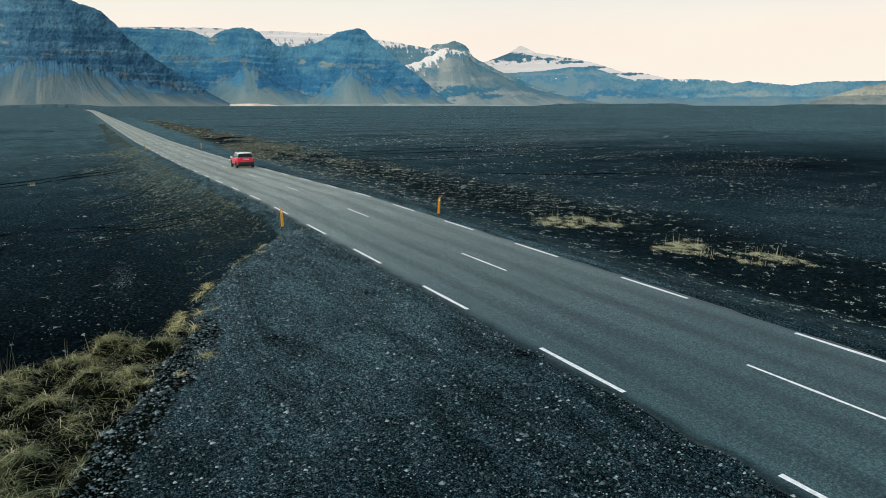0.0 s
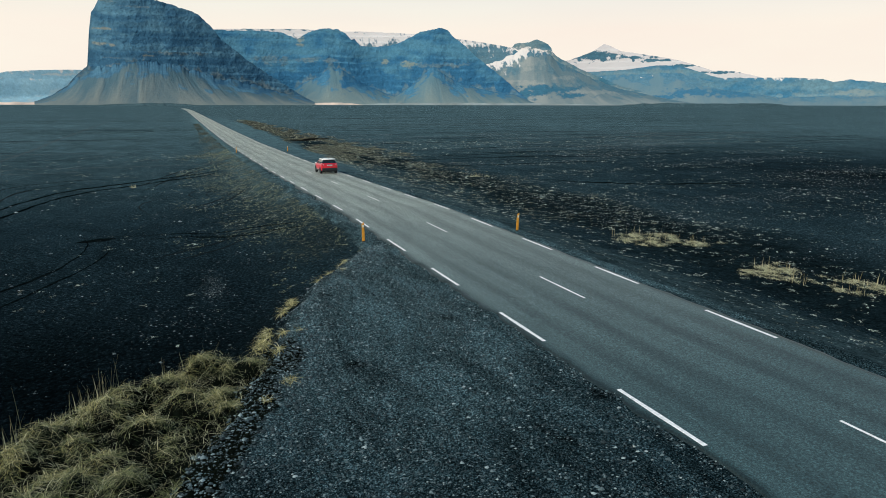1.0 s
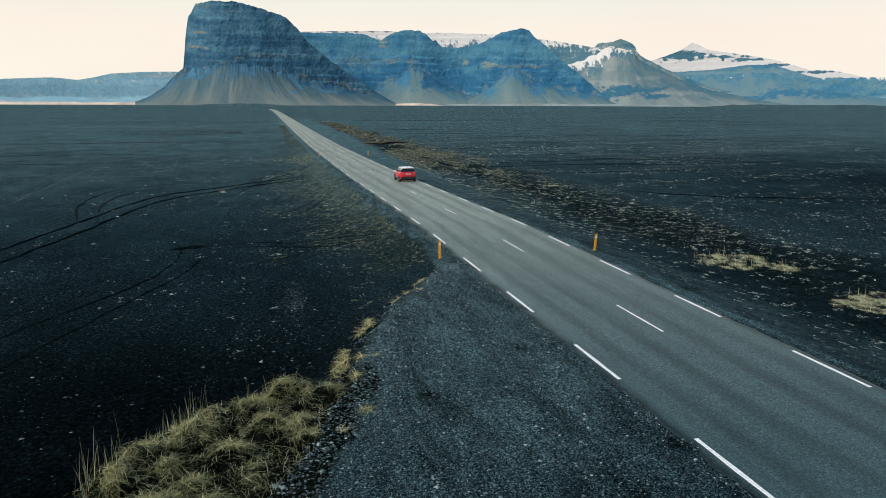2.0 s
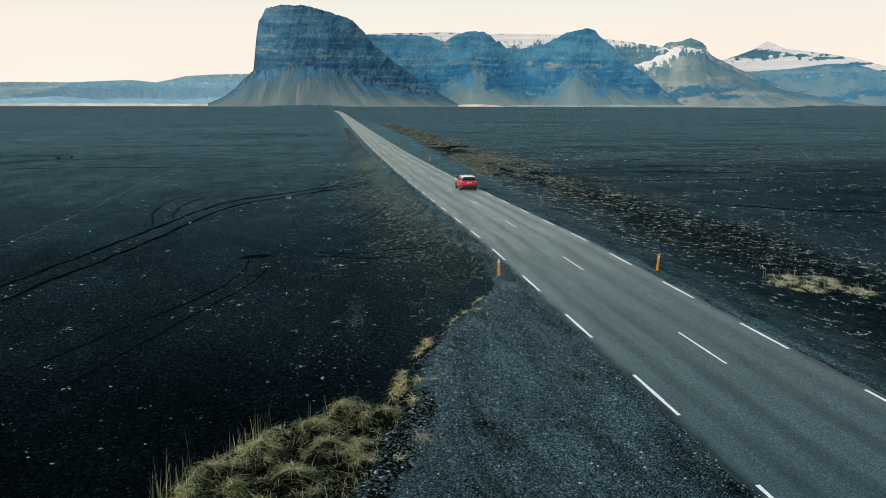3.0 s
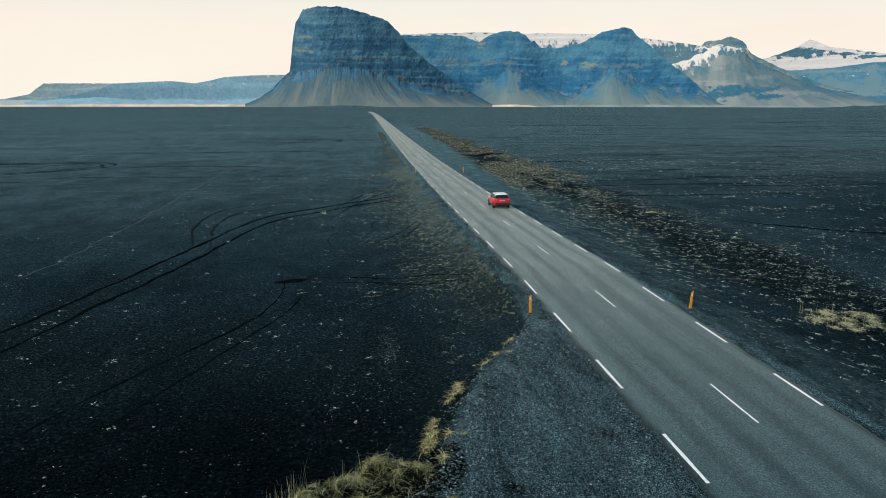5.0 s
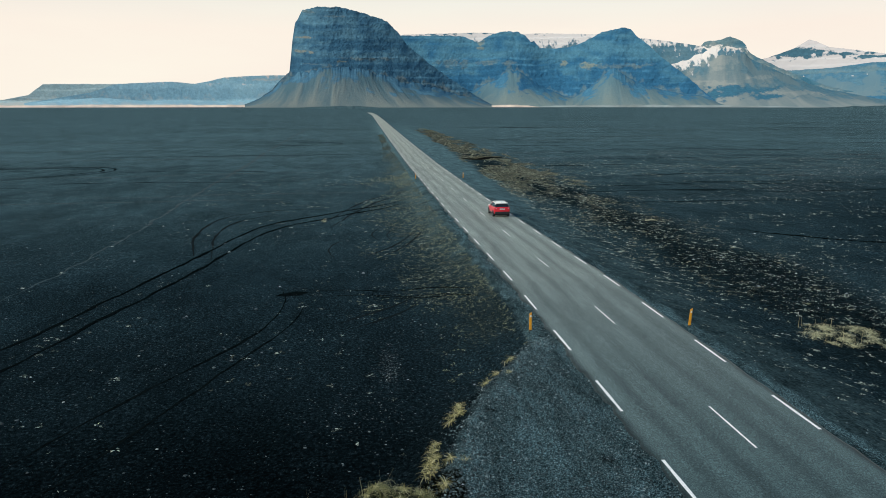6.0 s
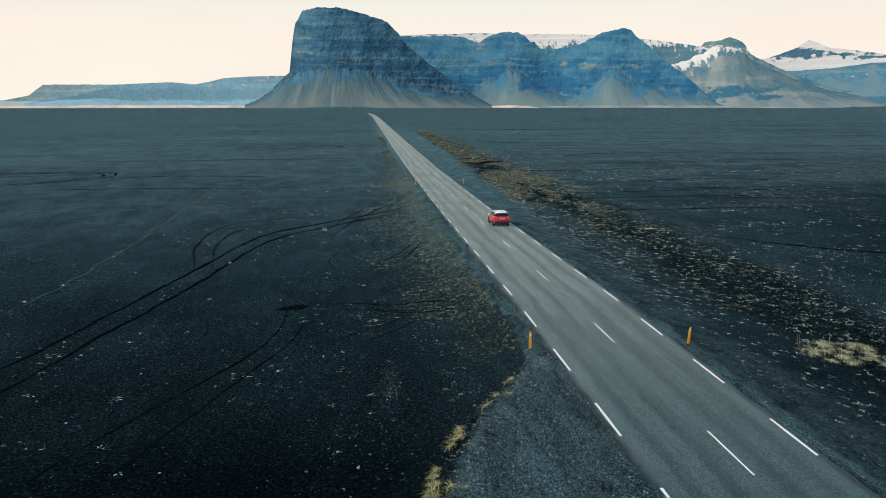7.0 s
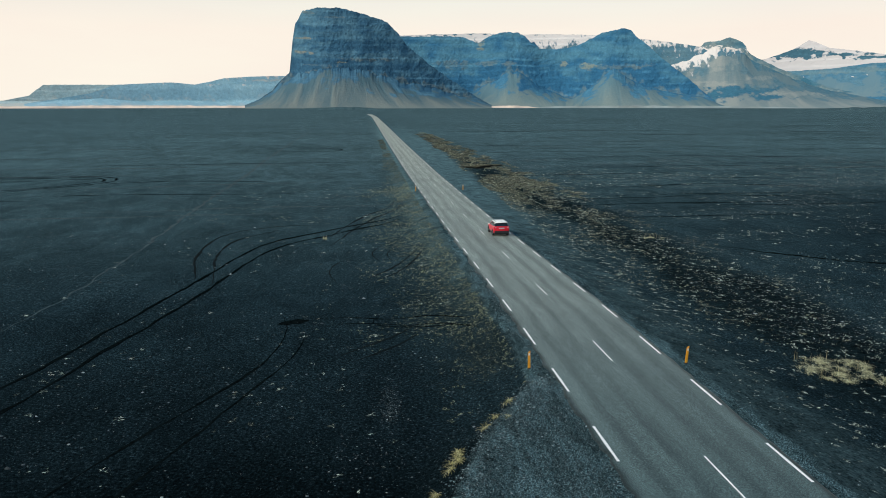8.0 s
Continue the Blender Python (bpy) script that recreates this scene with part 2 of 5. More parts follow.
def massif_material(name, rock, dark, pale, shade, snow=(0.74, 0.63, 0.575)):
    """Layered basalt over runs of scree. The mesh carries the tone of each lava bed, where scree, its runs, paler
    ledges and snow lie.
    """
    m, nt, b = material(name, 0.95, 0, 0.1)

    def told(key):
        at = nt.nodes.new("ShaderNodeAttribute")
        at.attribute_name = key
        return at.outputs["Fac"]

    blot = grain(nt, place(nt, (0.011, 0.011, 0.02)), 1.0, 9, 0.75, 0.5)
    fine = grain(nt, place(nt, (0.06, 0.06, 0.06)), 1.0, 6, 0.7)
    off = sums(nt, "MULTIPLY", sums(nt, "SUBTRACT", blot, 0.5), 0.9)
    crag = mixed(nt, dark, rock, ramp(nt, sums(nt, "ADD", told("tone"), off), [(0.12, grey(0)), (0.88, grey(1))]))
    crag = mixed(nt, crag, tuple(1.7 * v for v in rock), sums(nt, "MULTIPLY", told("ledge"), 0.25))
    crag = mixed(nt, crag, ramp(nt, fine, [(0.3, grey(0.8)), (0.7, grey(1.2))]), 1.0, "MULTIPLY")
    grit = sums(nt, "MULTIPLY", sums(nt, "SUBTRACT", fine, 0.5), 0.5)
    slide = mixed(nt, shade, pale, ramp(nt, sums(nt, "ADD", told("rill"), grit), [(0.15, grey(0)), (0.85, grey(1))]))
    c = mixed(nt, crag, slide, ramp(nt, sums(nt, "ADD", told("scree"), sums(nt, "MULTIPLY", off, 0.6)), [(0.12, grey(0)), (0.88, grey(1))]))
    c = mixed(nt, c, snow, ramp(nt, sums(nt, "ADD", told("snow"), sums(nt, "MULTIPLY", off, 0.5)), [(0.3, grey(0)), (0.7, grey(1))]))
    nt.links.new(c, b.inputs["Base Color"])
    bumped(nt, b, sums(nt, "ADD", blot, fine), 0.5, 6.0)
    return m


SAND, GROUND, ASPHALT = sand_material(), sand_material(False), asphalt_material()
LINE_PAINT = plain("road_paint", (0.86, 0.79, 0.76), 0.7, 0, 0.22, 9)
FAINT = plain("brushed_sand", (0.005, 0.0075, 0.0085), 0.95, 0, 0.6, 2, 0.03)
RUT = plain("disturbed_sand", (0.0035, 0.0055, 0.006), 0.95, 0, 0.6, 3, 0.0)
EARTH = plain("dark_earth", (0.011, 0.011, 0.009), 0.95, 0, 0.5, 1.5, 0.05)
LIP = plain("mossy_lip", (0.075, 0.064, 0.04), 0.95, 0, 0.5, 1.2, 0.05)
SILT = plain("pale_silt", (0.052, 0.068, 0.071), 0.95, 0, 0.6, 1.5, 0.03)
STONE = island_material("stones", [(0.0, (0.006, 0.0115, 0.0135)), (0.5, (0.032, 0.05, 0.056)), (0.9, (0.13, 0.17, 0.177)), (1.0, (0.34, 0.38, 0.375))], 0.8)
BRIGHT = island_material("bright_pebbles", [(0.0, (0.05, 0.06, 0.063)), (0.6, (0.13, 0.145, 0.145)), (0.9, (0.28, 0.29, 0.28)), (1.0, (0.55, 0.54, 0.48))], 0.8)
PALE = island_material("pale_pebbles", [(0.0, (0.02, 0.028, 0.031)), (0.6, (0.06, 0.072, 0.076)), (0.92, (0.17, 0.185, 0.185)), (1.0, (0.5, 0.5, 0.46))], 0.8)
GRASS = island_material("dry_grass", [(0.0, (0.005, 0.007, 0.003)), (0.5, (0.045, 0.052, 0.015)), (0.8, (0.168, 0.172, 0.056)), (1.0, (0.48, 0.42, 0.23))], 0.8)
# yellow grass, its colour brightened so that tussock tops look sunlit
BRIGHT_GRASS = island_material("bright_grass", [(0.0, (0.05, 0.046, 0.016)), (0.35, (0.26, 0.215, 0.07)), (0.75, (0.58, 0.47, 0.2)), (1.0, (0.8, 0.68, 0.42))], 0.8)
ISLE = island_material("pale_straw", [(0.0, (0.08, 0.073, 0.036)), (0.35, (0.32, 0.28, 0.15)), (0.75, (0.6, 0.53, 0.32)), (1.0, (0.76, 0.69, 0.47))], 0.85)
OLIVE = island_material("olive_moss", [(0.0, (0.012, 0.014, 0.01)), (0.45, (0.04, 0.044, 0.028)), (0.8, (0.105, 0.107, 0.066)), (1.0, (0.24, 0.23, 0.16))], 0.95)
VERGE_TUFT = island_material("olive_tufts", [(0.0, (0.03, 0.032, 0.02)), (0.4, (0.15, 0.15, 0.08)), (0.8, (0.35, 0.33, 0.18)), (1.0, (0.55, 0.51, 0.33))], 0.9)
FLECK = island_material("pale_tufts", [(0.0, (0.035, 0.044, 0.037)), (0.4, (0.15, 0.168, 0.135)), (0.75, (0.42, 0.435, 0.345)), (1.0, (0.66, 0.65, 0.53))], 0.9)
STRAW = island_material("straw", [(0.0, (0.22, 0.17, 0.07)), (0.5, (0.45, 0.36, 0.18)), (1.0, (0.62, 0.52, 0.31))], 0.8)
MOSS_WARM = island_material("warm_moss", [(0.0, (0.01, 0.009, 0.006)), (0.5, (0.042, 0.041, 0.027)), (0.85, (0.16, 0.15, 0.095)), (1.0, (0.46, 0.43, 0.3))], 0.95)
MOSS = island_material("moss", [(0.0, (0.015, 0.016, 0.012)), (0.45, (0.06, 0.06, 0.042)), (0.78, (0.21, 0.205, 0.15)), (1.0, (0.5, 0.48, 0.38))], 0.95)
ORANGE = plain("post_orange", (0.62, 0.27, 0.012), 0.5, 0, 0.2, 5)
REFLEX = plain("reflector", (0.75, 0.75, 0.7), 0.25, 0, 0.05)
SOOT = plain("post_foot", (0.03, 0.03, 0.03), 0.8)


# ---- small builders ----
def lattice(ix, iy, seed):
    h = (ix.astype(np.int64) * 374761393 + iy.astype(np.int64) * 668265263 + seed * 974711) & 0xFFFFFFFF
    h = ((h ^ (h >> 13)) * 1274126177) & 0xFFFFFFFF
    return ((h ^ (h >> 16)) & 0xFFFF) / 65535.0


def vnoise(x, y, seed=0):
    ix, iy = np.floor(x), np.floor(y)
    fx, fy = x - ix, y - iy
    fx, fy = fx * fx * (3 - 2 * fx), fy * fy * (3 - 2 * fy)
    a, b = lattice(ix, iy, seed), lattice(ix + 1, iy, seed)
    c, d = lattice(ix, iy + 1, seed), lattice(ix + 1, iy + 1, seed)
    return (a + (b - a) * fx) * (1 - fy) + (c + (d - c) * fx) * fy - 0.5


def fbm(x, y, octaves=4, seed=0, gain=0.5):
    total, amp = 0.0, 1.0
    for k in range(octaves):
        total = total + amp * vnoise(x * 2 ** k, y * 2 ** k, seed + 17 * k)
        amp *= gain
    return total


def smooth(a, b, x):
    t = np.clip((x - a) / (b - a), 0, 1)
    return t * t * (3 - 2 * t)


def mesh_object(name, verts, faces, mat, parent=None, shade=False):
    me = bpy.data.meshes.new(name)
    me.from_pydata(np.asarray(verts, float).tolist() if isinstance(verts, np.ndarray) else verts, [], faces.tolist() if isinstance(faces, np.ndarray) else faces)
    for mm in mat if isinstance(mat, (list, tuple)) else (mat,):
        me.materials.append(mm)
    if shade:
        me.polygons.foreach_set("use_smooth", [True] * len(me.polygons))
    ob = new(name, me)
    ob.parent = parent
    return ob


def part(name, bm, mat, parent=None, label=""):
    me = bpy.data.meshes.new(name)
    bm.to_mesh(me)
    bm.free()
    me.materials.append(mat)
    ob = new(name, me)
    ob.parent = parent
    return tagged(ob, label)


def grid_faces(rows, cols):
    k = (np.arange(rows - 1)[:, None] * cols + np.arange(cols - 1)[None, :]).ravel()
    return np.stack([k, k + 1, k + cols + 1, k + cols], 1)


def block(bm, x0, x1, y0, y1, z0, z1, bevel=0.0):
    r = bmesh.ops.create_cube(bm, size=1, matrix=Matrix.LocRotScale(((x0 + x1) / 2, (y0 + y1) / 2, (z0 + z1) / 2), None, (x1 - x0, y1 - y0, z1 - z0)))
    if bevel:
        es = {e for v in r["verts"] for e in v.link_edges}
        bmesh.ops.bevel(bm, geom=list(es), offset=bevel, segments=2, affect="EDGES", profile=0.5)
    return bm


# ---- ground ----
SAND_LEFT, SAND_RIGHT = -1.9, -1.75
EDGE_Y = [-40, 0, 8, 13, 16.3, 19, 21.3, 24.4, 27.5, 30, 32.5, 36, 60]
EDGE_X = [-19, -17.5, -15.5, -14.0, -12.4, -11.3, -10.6, -9.6, -8.2, -6.4, -4.9, -4.5, -4.5]
BANK = [(-11.6, 19.6), (-12.4, 20.0), (-13.4, 20.2), (-14.3, 19.5), (-15.4, 18.9), (-16.3, 18.1), (-17.1, 17.1), (-17.8, 16.2), (-18.2, 14.8), (-20.0, 11.0), (-20.0, 6.0),
        (-15.2, 6.0), (-14.6, 11.5), (-13.9, 14.1), (-13.2, 15.6), (-12.8, 16.3), (-12.7, 17.4), (-12.5, 18.7), (-11.9, 18.9)]
# tussock mounds on the bank: x, y, radius
MOUNDS = [(-12.1, 19.45, 0.5), (-12.8, 19.6, 0.6), (-13.4, 19.7, 0.75), (-14.2, 19.1, 0.55), (-14.9, 18.8, 0.6), (-15.6, 18.4, 0.8), (-15.8, 17.5, 0.6), (-16.4, 17.4, 0.7), (-17.1, 16.7, 0.7),
          (-13.8, 17.4, 0.6), (-13.1, 17.3, 0.55), (-13.0, 16.4, 0.45), (-14.9, 16.0, 0.5), (-14.2, 14.9, 0.55), (-17.3, 15.3, 0.8), (-16.3, 15.6, 0.5), (-15.6, 14.7, 0.55)]


def inside(poly, x, y):
    """How deep a place lies inside a polygon: signed metres, rough."""
    hit = np.zeros(x.shape, bool)
    near = np.full(x.shape, 1e9)
    for (ax, ay), (bx, by) in zip(poly, poly[1:] + poly[:1]):
        hit ^= ((ay > y) != (by > y)) & (x < (bx - ax) * (y - ay) / ((by - ay) or 1e-9) + ax)
        t = np.clip(((x - ax) * (bx - ax) + (y - ay) * (by - ay)) / ((bx - ax) ** 2 + (by - ay) ** 2), 0, 1)
        near = np.minimum(near, np.hypot(x - ax - t * (bx - ax), y - ay - t * (by - ay)))
    return np.where(hit, near, -near)


def mound_at(x, y):
    """How far a place on the bank rises into a tussock, 0 to 1."""
    m = np.zeros(np.shape(x))
    for a, b, r in MOUNDS:
        m = np.maximum(m, np.exp(-((x - a) ** 2 + (y - b) ** 2) / (r * r)))
    near = 0.8 + 1.1 * fbm(x * 1.1, y * 1.1, 3, 51)
    return np.clip(np.maximum(m, near * smooth(15.2, 13.4, y)), 0, 1)


def road_shift(y):
    """Sideways bend of the road far away."""
    return -0.00004 * np.maximum(y - 800.0, 0) ** 2


def road_dip(y):
    """The road eases down towards the plain."""
    return np.interp(y, [-50, 44, 67, 86, 108, 132, 160, 260], [0, 0, -0.5, -0.92, -1.25, -1.52, -1.85, -2.1])


def ground_height(x, y):
    x, y = np.asarray(x, float), np.asarray(y, float)
    rx = x - road_shift(y)
    edge = np.interp(y, EDGE_Y, EDGE_X)
    run = np.interp(y, [26, 36], [3.6, 7.0])
    apron = -0.05 - 0.025 * np.maximum(-rx - 4.3, 0) + 0.05 * fbm(x * 0.5, y * 0.5, 3, 3)
    drop_l = np.clip((edge - rx + 0.35 * fbm(x * 0.6, y * 0.6, 3, 8)) / run, 0, 1)
    drop_l = 1 - (1 - drop_l) ** 1.7
    dip = road_dip(y)
    left = (apron + dip) * (1 - drop_l) + (SAND_LEFT + 0.5 * dip) * drop_l
    drop_r = 1 - (1 - np.clip((rx - 4.5) / 8.0, 0, 1)) ** 1.15
    right = (-0.06 + dip) * (1 - drop_r) + (SAND_RIGHT + 0.5 * dip) * drop_r
    h = np.where(rx < 0, left, right)
    away = smooth(5, 14, np.abs(rx))
    h = h + away * (0.2 * fbm(x * 0.06, y * 0.06, 4, 21) + 0.08 * fbm(x * 0.7, y * 0.7, 3, 31) * smooth(140, 60, np.hypot(x, y)))
    h = h + away * 0.02 * fbm(x * 3.1, y * 3.1, 2, 41) * smooth(120, 50, y)
    # the tussocky bank beside the gravel
    bank = smooth(-0.75, 0.4, inside(BANK, x, y))
    h = h * (1 - bank) + bank * (-0.72 + 0.47 * mound_at(x, y) + 0.3 * fbm(x * 2.2, y * 2.2, 3, 52))
    # a gully edge on the plain to the right
    gy = 72.4 - 0.9 * (x - 28.5)
    h = h - np.where((x > 26) & (x < 75), 0.2 * np.exp(-((y - gy) / 0.9) ** 2), 0)
    h = np.where(np.abs(rx) < 3.62, dip - 0.12, h)
    h = np.where((rx > -6) & (rx <= -3.62), np.minimum(h, dip - 0.035), h)
    return h


def axis_points(dense, lo, hi, grow):
    a = list(dense)
    step = dense[1] - dense[0]
    while a[0] > lo:
        step *= grow
        a.insert(0, max(a[0] - step, lo))
    step = dense[-1] - dense[-2]
    while a[-1] < hi:
        step *= grow
        a.append(min(a[-1] + step, hi))
    return np.array(a)


def build_ground():
    xs = axis_points(np.arange(-42, 34, 0.28), -5600, 5600, 1.12)
    ys = axis_points(np.concatenate([np.arange(2, 62, 0.28), np.arange(62, 150, 0.8)]), -900, 5600, 1.07)
    gx, gy = np.meshgrid(xs, ys)
    gz = ground_height(gx, gy)
    gz = np.where(np.hypot(gx, gy) > 900, np.where(np.abs(gx - road_shift(gy)) < 40, gz, -2.95), gz)
    v = np.stack([gx.ravel(), gy.ravel(), gz.ravel()], 1)
    f = grid_faces(len(ys), len(xs))
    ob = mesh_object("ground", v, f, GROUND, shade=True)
    cx, cy = gx.ravel(), gy.ravel()
    wob = 0.5 * fbm(cx * 0.8, cy * 0.8, 3, 61)
    rx = cx - road_shift(cy)
    edge = np.interp(cy, EDGE_Y, EDGE_X)
    lay_by = np.minimum(rx - edge + 0.2 + wob, (33.5 - cy) * 0.6)
    strip = np.minimum(rx + 5.0 - wob, 4.7 + wob - rx) - 2.2 * smooth(50, 130, cy)
    right_rim = np.interp(cy, [10, 30, 60, 100, 160, 300], [10.5, 10.0, 10.5, 12, 14, 16])
    masks = {"shoulder": 0.9 * np.where(rx > 0, smooth(1.5, -3.0, rx - right_rim + 4 * wob), smooth(-9.5, -5.5, rx + 3 * wob) * smooth(36, 60, cy)) * smooth(700, 300, cy),
             "gravel": smooth(-0.9, 0.9, np.where(rx > 4.0, strip, np.maximum(np.where(rx < 0, lay_by, -9), strip))),
             "turf": smooth(-0.5, 0.5, inside(BANK, cx, cy) + 1.25 + 1.6 * wob),
             "loam": 0.88 * smooth(-0.9, 2.2, np.minimum((rx - np.interp(cy, [10, 25, 40, 72, 150, 345], [10.6, 11.0, 12.2, 12.8, 12, 18])) / 2, (np.interp(cy, [10, 40, 60, 92, 118, 220, 380], [27, 27, 26.5, 26, 25, 24, 22]) - rx) / 3) + 2.0 * fbm(cx * 0.12, cy * 0.09, 4, 62)) * smooth(420, 300, cy),
             "verge": 0.48 * np.maximum(smooth(-13.5, -5.5, rx + 3 * wob) * smooth(29, 38, cy) * (rx < 0), 0.45 * smooth(4, 0, np.abs(rx - right_rim) + 3 * wob) * (rx > 0) * smooth(70, 130, cy)) * (0.1 + 0.9 * smooth(300, 130, cy))}
    for name, value in masks.items():
        layer = ob.data.attributes.new(name, "FLOAT", "POINT")
        layer.data.foreach_set("value", value.astype(np.float32))
    return tagged(ob, "dark volcanic sand plain with a gravel lay-by", "ground", kind="structure")


build_ground()


# ---- road ----
def build_road():
    ys = axis_points(np.arange(-30, 160, 0.25), -400, 1180, 1.04)
    prof = np.array([-3.86, -3.8, -3.72, -3.4, -2.6, -1.3, 0, 1.3, 2.5, 3.35, 3.62, 3.74, 3.8])
    z = np.array([-0.14, -0.03, -0.005, 0.003, 0.02, 0.035, 0.04, 0.035, 0.02, 0.003, -0.005, -0.03, -0.14])
    rim = np.array([1, 1, 0.7, 0.15, 0, 0, 0, 0, 0, 0.15, 0.7, 1, 1.0])
    px, py = np.meshgrid(prof, ys)
    rag = np.zeros_like(px)
    rag[:, :3] = (0.26 * fbm(ys * 0.7, ys * 0 + 3, 4, 71, 0.65))[:, None] * np.array([1, 1, 0.7])
    rag[:, -3:] = (0.12 * fbm(ys * 0.9, ys * 0 + 9, 4, 72))[:, None] * np.array([0.7, 1, 1])
    v = np.stack([(px + rag + road_shift(py)).ravel(), py.ravel(), (np.broadcast_to(z, px.shape) + road_dip(py)).ravel()], 1)
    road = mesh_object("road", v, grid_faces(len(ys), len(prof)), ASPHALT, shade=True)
    layer = road.data.attributes.new("rim", "FLOAT", "POINT")
    layer.data.foreach_set("value", np.broadcast_to(rim, px.shape).ravel().astype(np.float32))
    tagged(road, "worn grey asphalt two-lane road with ragged edges", "road", kind="structure")
    return road


road = build_road()


def dash_mesh(name, width, length):
    bm = bmesh.new()
    n = 8
    cols = []
    for k in range(n + 1):
        y = -length / 2 + length * k / n
        w = width / 2 * (1 + 0.12 * math.sin(5.1 * k))
        cols.append([bm.verts.new((s * w, y, h)) for s, h in ((-1, 0), (-0.9, 0.006), (0.9, 0.006), (1, 0))])
    for a, b in zip(cols, cols[1:]):
        for k in range(3):
            bm.faces.new((a[k], a[k + 1], b[k + 1], b[k]))
    me = bpy.data.meshes.new(name)
    bm.to_mesh(me)
    bm.free()
    me.materials.append(LINE_PAINT)
    return me


def build_lines():
    edge, mid = dash_mesh("edge_dash", 0.13, 3.1), dash_mesh("centre_dash", 0.085, 3.4)
    for x, z, first, step, size, me, name in ((-3.5, 0.004, 33.85, 6.9, 3.1, edge, "edge_dash"), (3.44, 0.004, 31.5, 6.9, 3.1, edge, "edge_dash"),
                                               (0.18, 0.041, 23.8, 14.0, 3.4, mid, "centre_dash")):
        y = first - size / 2 - 6 * step
        while y < 640:
            ob = new(name, me)
            ob.parent = road
            drop = [float(road_dip(y + k)) for k in (-2, 0, 2)]
            ob.matrix_basis = pose(x + float(road_shift(y)), y, z + drop[1] + 0.004, math.degrees((drop[2] - drop[0]) / 4))
            y += step


build_lines()


# ---- mountains ----
EYE0 = (-13.5, 0.0, 10.6)


def along(points, az):
    return np.interp(az, [p[0] for p in points], [p[1] for p in points])


def mountain(name, mat, profile, talus, ranges, seed, label, relief=1.0, bed=36.0, turn=((0, 0),), marks=(), snow=None, dark_foot=0.0, fan=((0, 0),)):
    """A massif along an arc round the plain: stepped lava cliffs that stand in an apron of scree. profile: (bearing, elevation) of its
    crest in degrees; talus: the same for the scree's top; ranges: how far off the foot and the cliff's base lie; turn: how far the
    cliff steps back at a bearing. marks: patches (bearing, elevation, half width, half height, kind). snow: (snowline, softness, bare crags from)."""
    top_ob = tagged(new(name), label, "mountain")
    step = 0.045
    az = np.arange(profile[0][0], profile[-1][0] + step, step)
    zero = 0 * az
    crest = np.maximum(along(profile, az), 0.02)
    crest = crest + np.clip(crest, 0, 1) * 0.09 * relief * fbm(az * 3.1, zero + seed, 5, seed, 0.65)
    lift = along(talus, az) * (1 + 0.13 * relief * fbm(az * 1.7, zero + 3, 4, seed + 8, 0.6))
    lift = np.clip(lift, 0.03, 0.9 * crest)
    foot, base = ranges
    soft = np.hanning(61) / np.hanning(61).sum()
    even = np.convolve(np.pad(lift, 30, "edge"), soft, "valid")
    base = base + np.convolve(np.pad(along(turn, az), 30, "edge"), soft, "valid") + 22 * relief * fbm(az * 0.45, zero + 2, 2, seed + 2, 0.4)
    n_low = max(int(lift.max() / 0.042), 8)
    n_high = max(int((crest - lift).max() / 0.04), 8)
    k = np.linspace(0, 1, n_low)[:, None]
    h = np.linspace(0, 1, n_high + 1)[1:][:, None]
    # cliffs: each lava bed a wall above a ledge, cut by gullies
    e_all = lift[None, :] + (crest - lift)[None, :] * np.concatenate([[[0.0]], h])
    level = 4000 * np.radians(e_all) + 16 * fbm(az * 0.35, zero, 3, seed + 4)[None, :]
    level = level + 22 * fbm(level / 70.0, 0 * level + 9, 2, seed + 5)
    q = level / bed
    part_q = q - np.floor(q)
    gully = fbm(az[None, :] * 1.3 + 0.5 * fbm(az[None, :] * 0.8, e_all * 1.2, 2, seed + 20), e_all * 0.7, 4, seed + 6, 0.55)
    rough = fbm(az[None, :] * 7.0, e_all * 9.0, 4, seed + 9, 0.6)
    r_all = base[None, :] + 0.3 * 4000 * np.radians(e_all - even.max()) + 0.09 * bed * (np.floor(q) + smooth(0.0, 0.35, part_q) - q) - 9 * relief * gully - 2.0 * relief * rough
    r_high, e_high, q, part_q, rough = r_all[1:], e_all[1:], q[1:], part_q[1:], rough[1:]
    rise = 4000 * np.radians(e_high - lift[None, :])
    # scree: concave, fluted by runs that spread out below the gullies
    e_low = -0.25 + (even + 0.25)[None, :] * k + (lift - even)[None, :] * k ** 9
    spread = (along(fan, az) + 0.7 * fbm(az * 0.7, zero + 5, 3, seed + 12))[None, :]
    u = az[None, :] - (1 - k) * spread
    rill = fbm(u * 2.1, k * 1.1 + 0 * u, 5, seed + 7, 0.5)
    toe = foot + 60 * fbm(az * 0.3, zero, 2, seed + 3)
    head = np.convolve(np.pad(r_all[0], 30, "edge"), soft, "valid")
    r_low = toe[None, :] + (head - toe)[None, :] * k ** 0.68 + (r_all[0] - head)[None, :] * k ** 12 - 13 * relief * rill * np.sin(np.pi * np.clip(k, 0, 1)) ** 0.7
    spur = fbm(u * 1.3, k * 4.5 + 0 * u, 5, seed + 14, 0.55)
    scree_low = 1 - smooth(0.58, 0.98, k + 0.8 * spur)
    bed_tone = lattice(np.floor(q), 0 * q, seed + 15)
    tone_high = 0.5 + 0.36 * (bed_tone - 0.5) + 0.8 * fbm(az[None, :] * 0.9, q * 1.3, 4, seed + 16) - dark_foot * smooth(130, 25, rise)
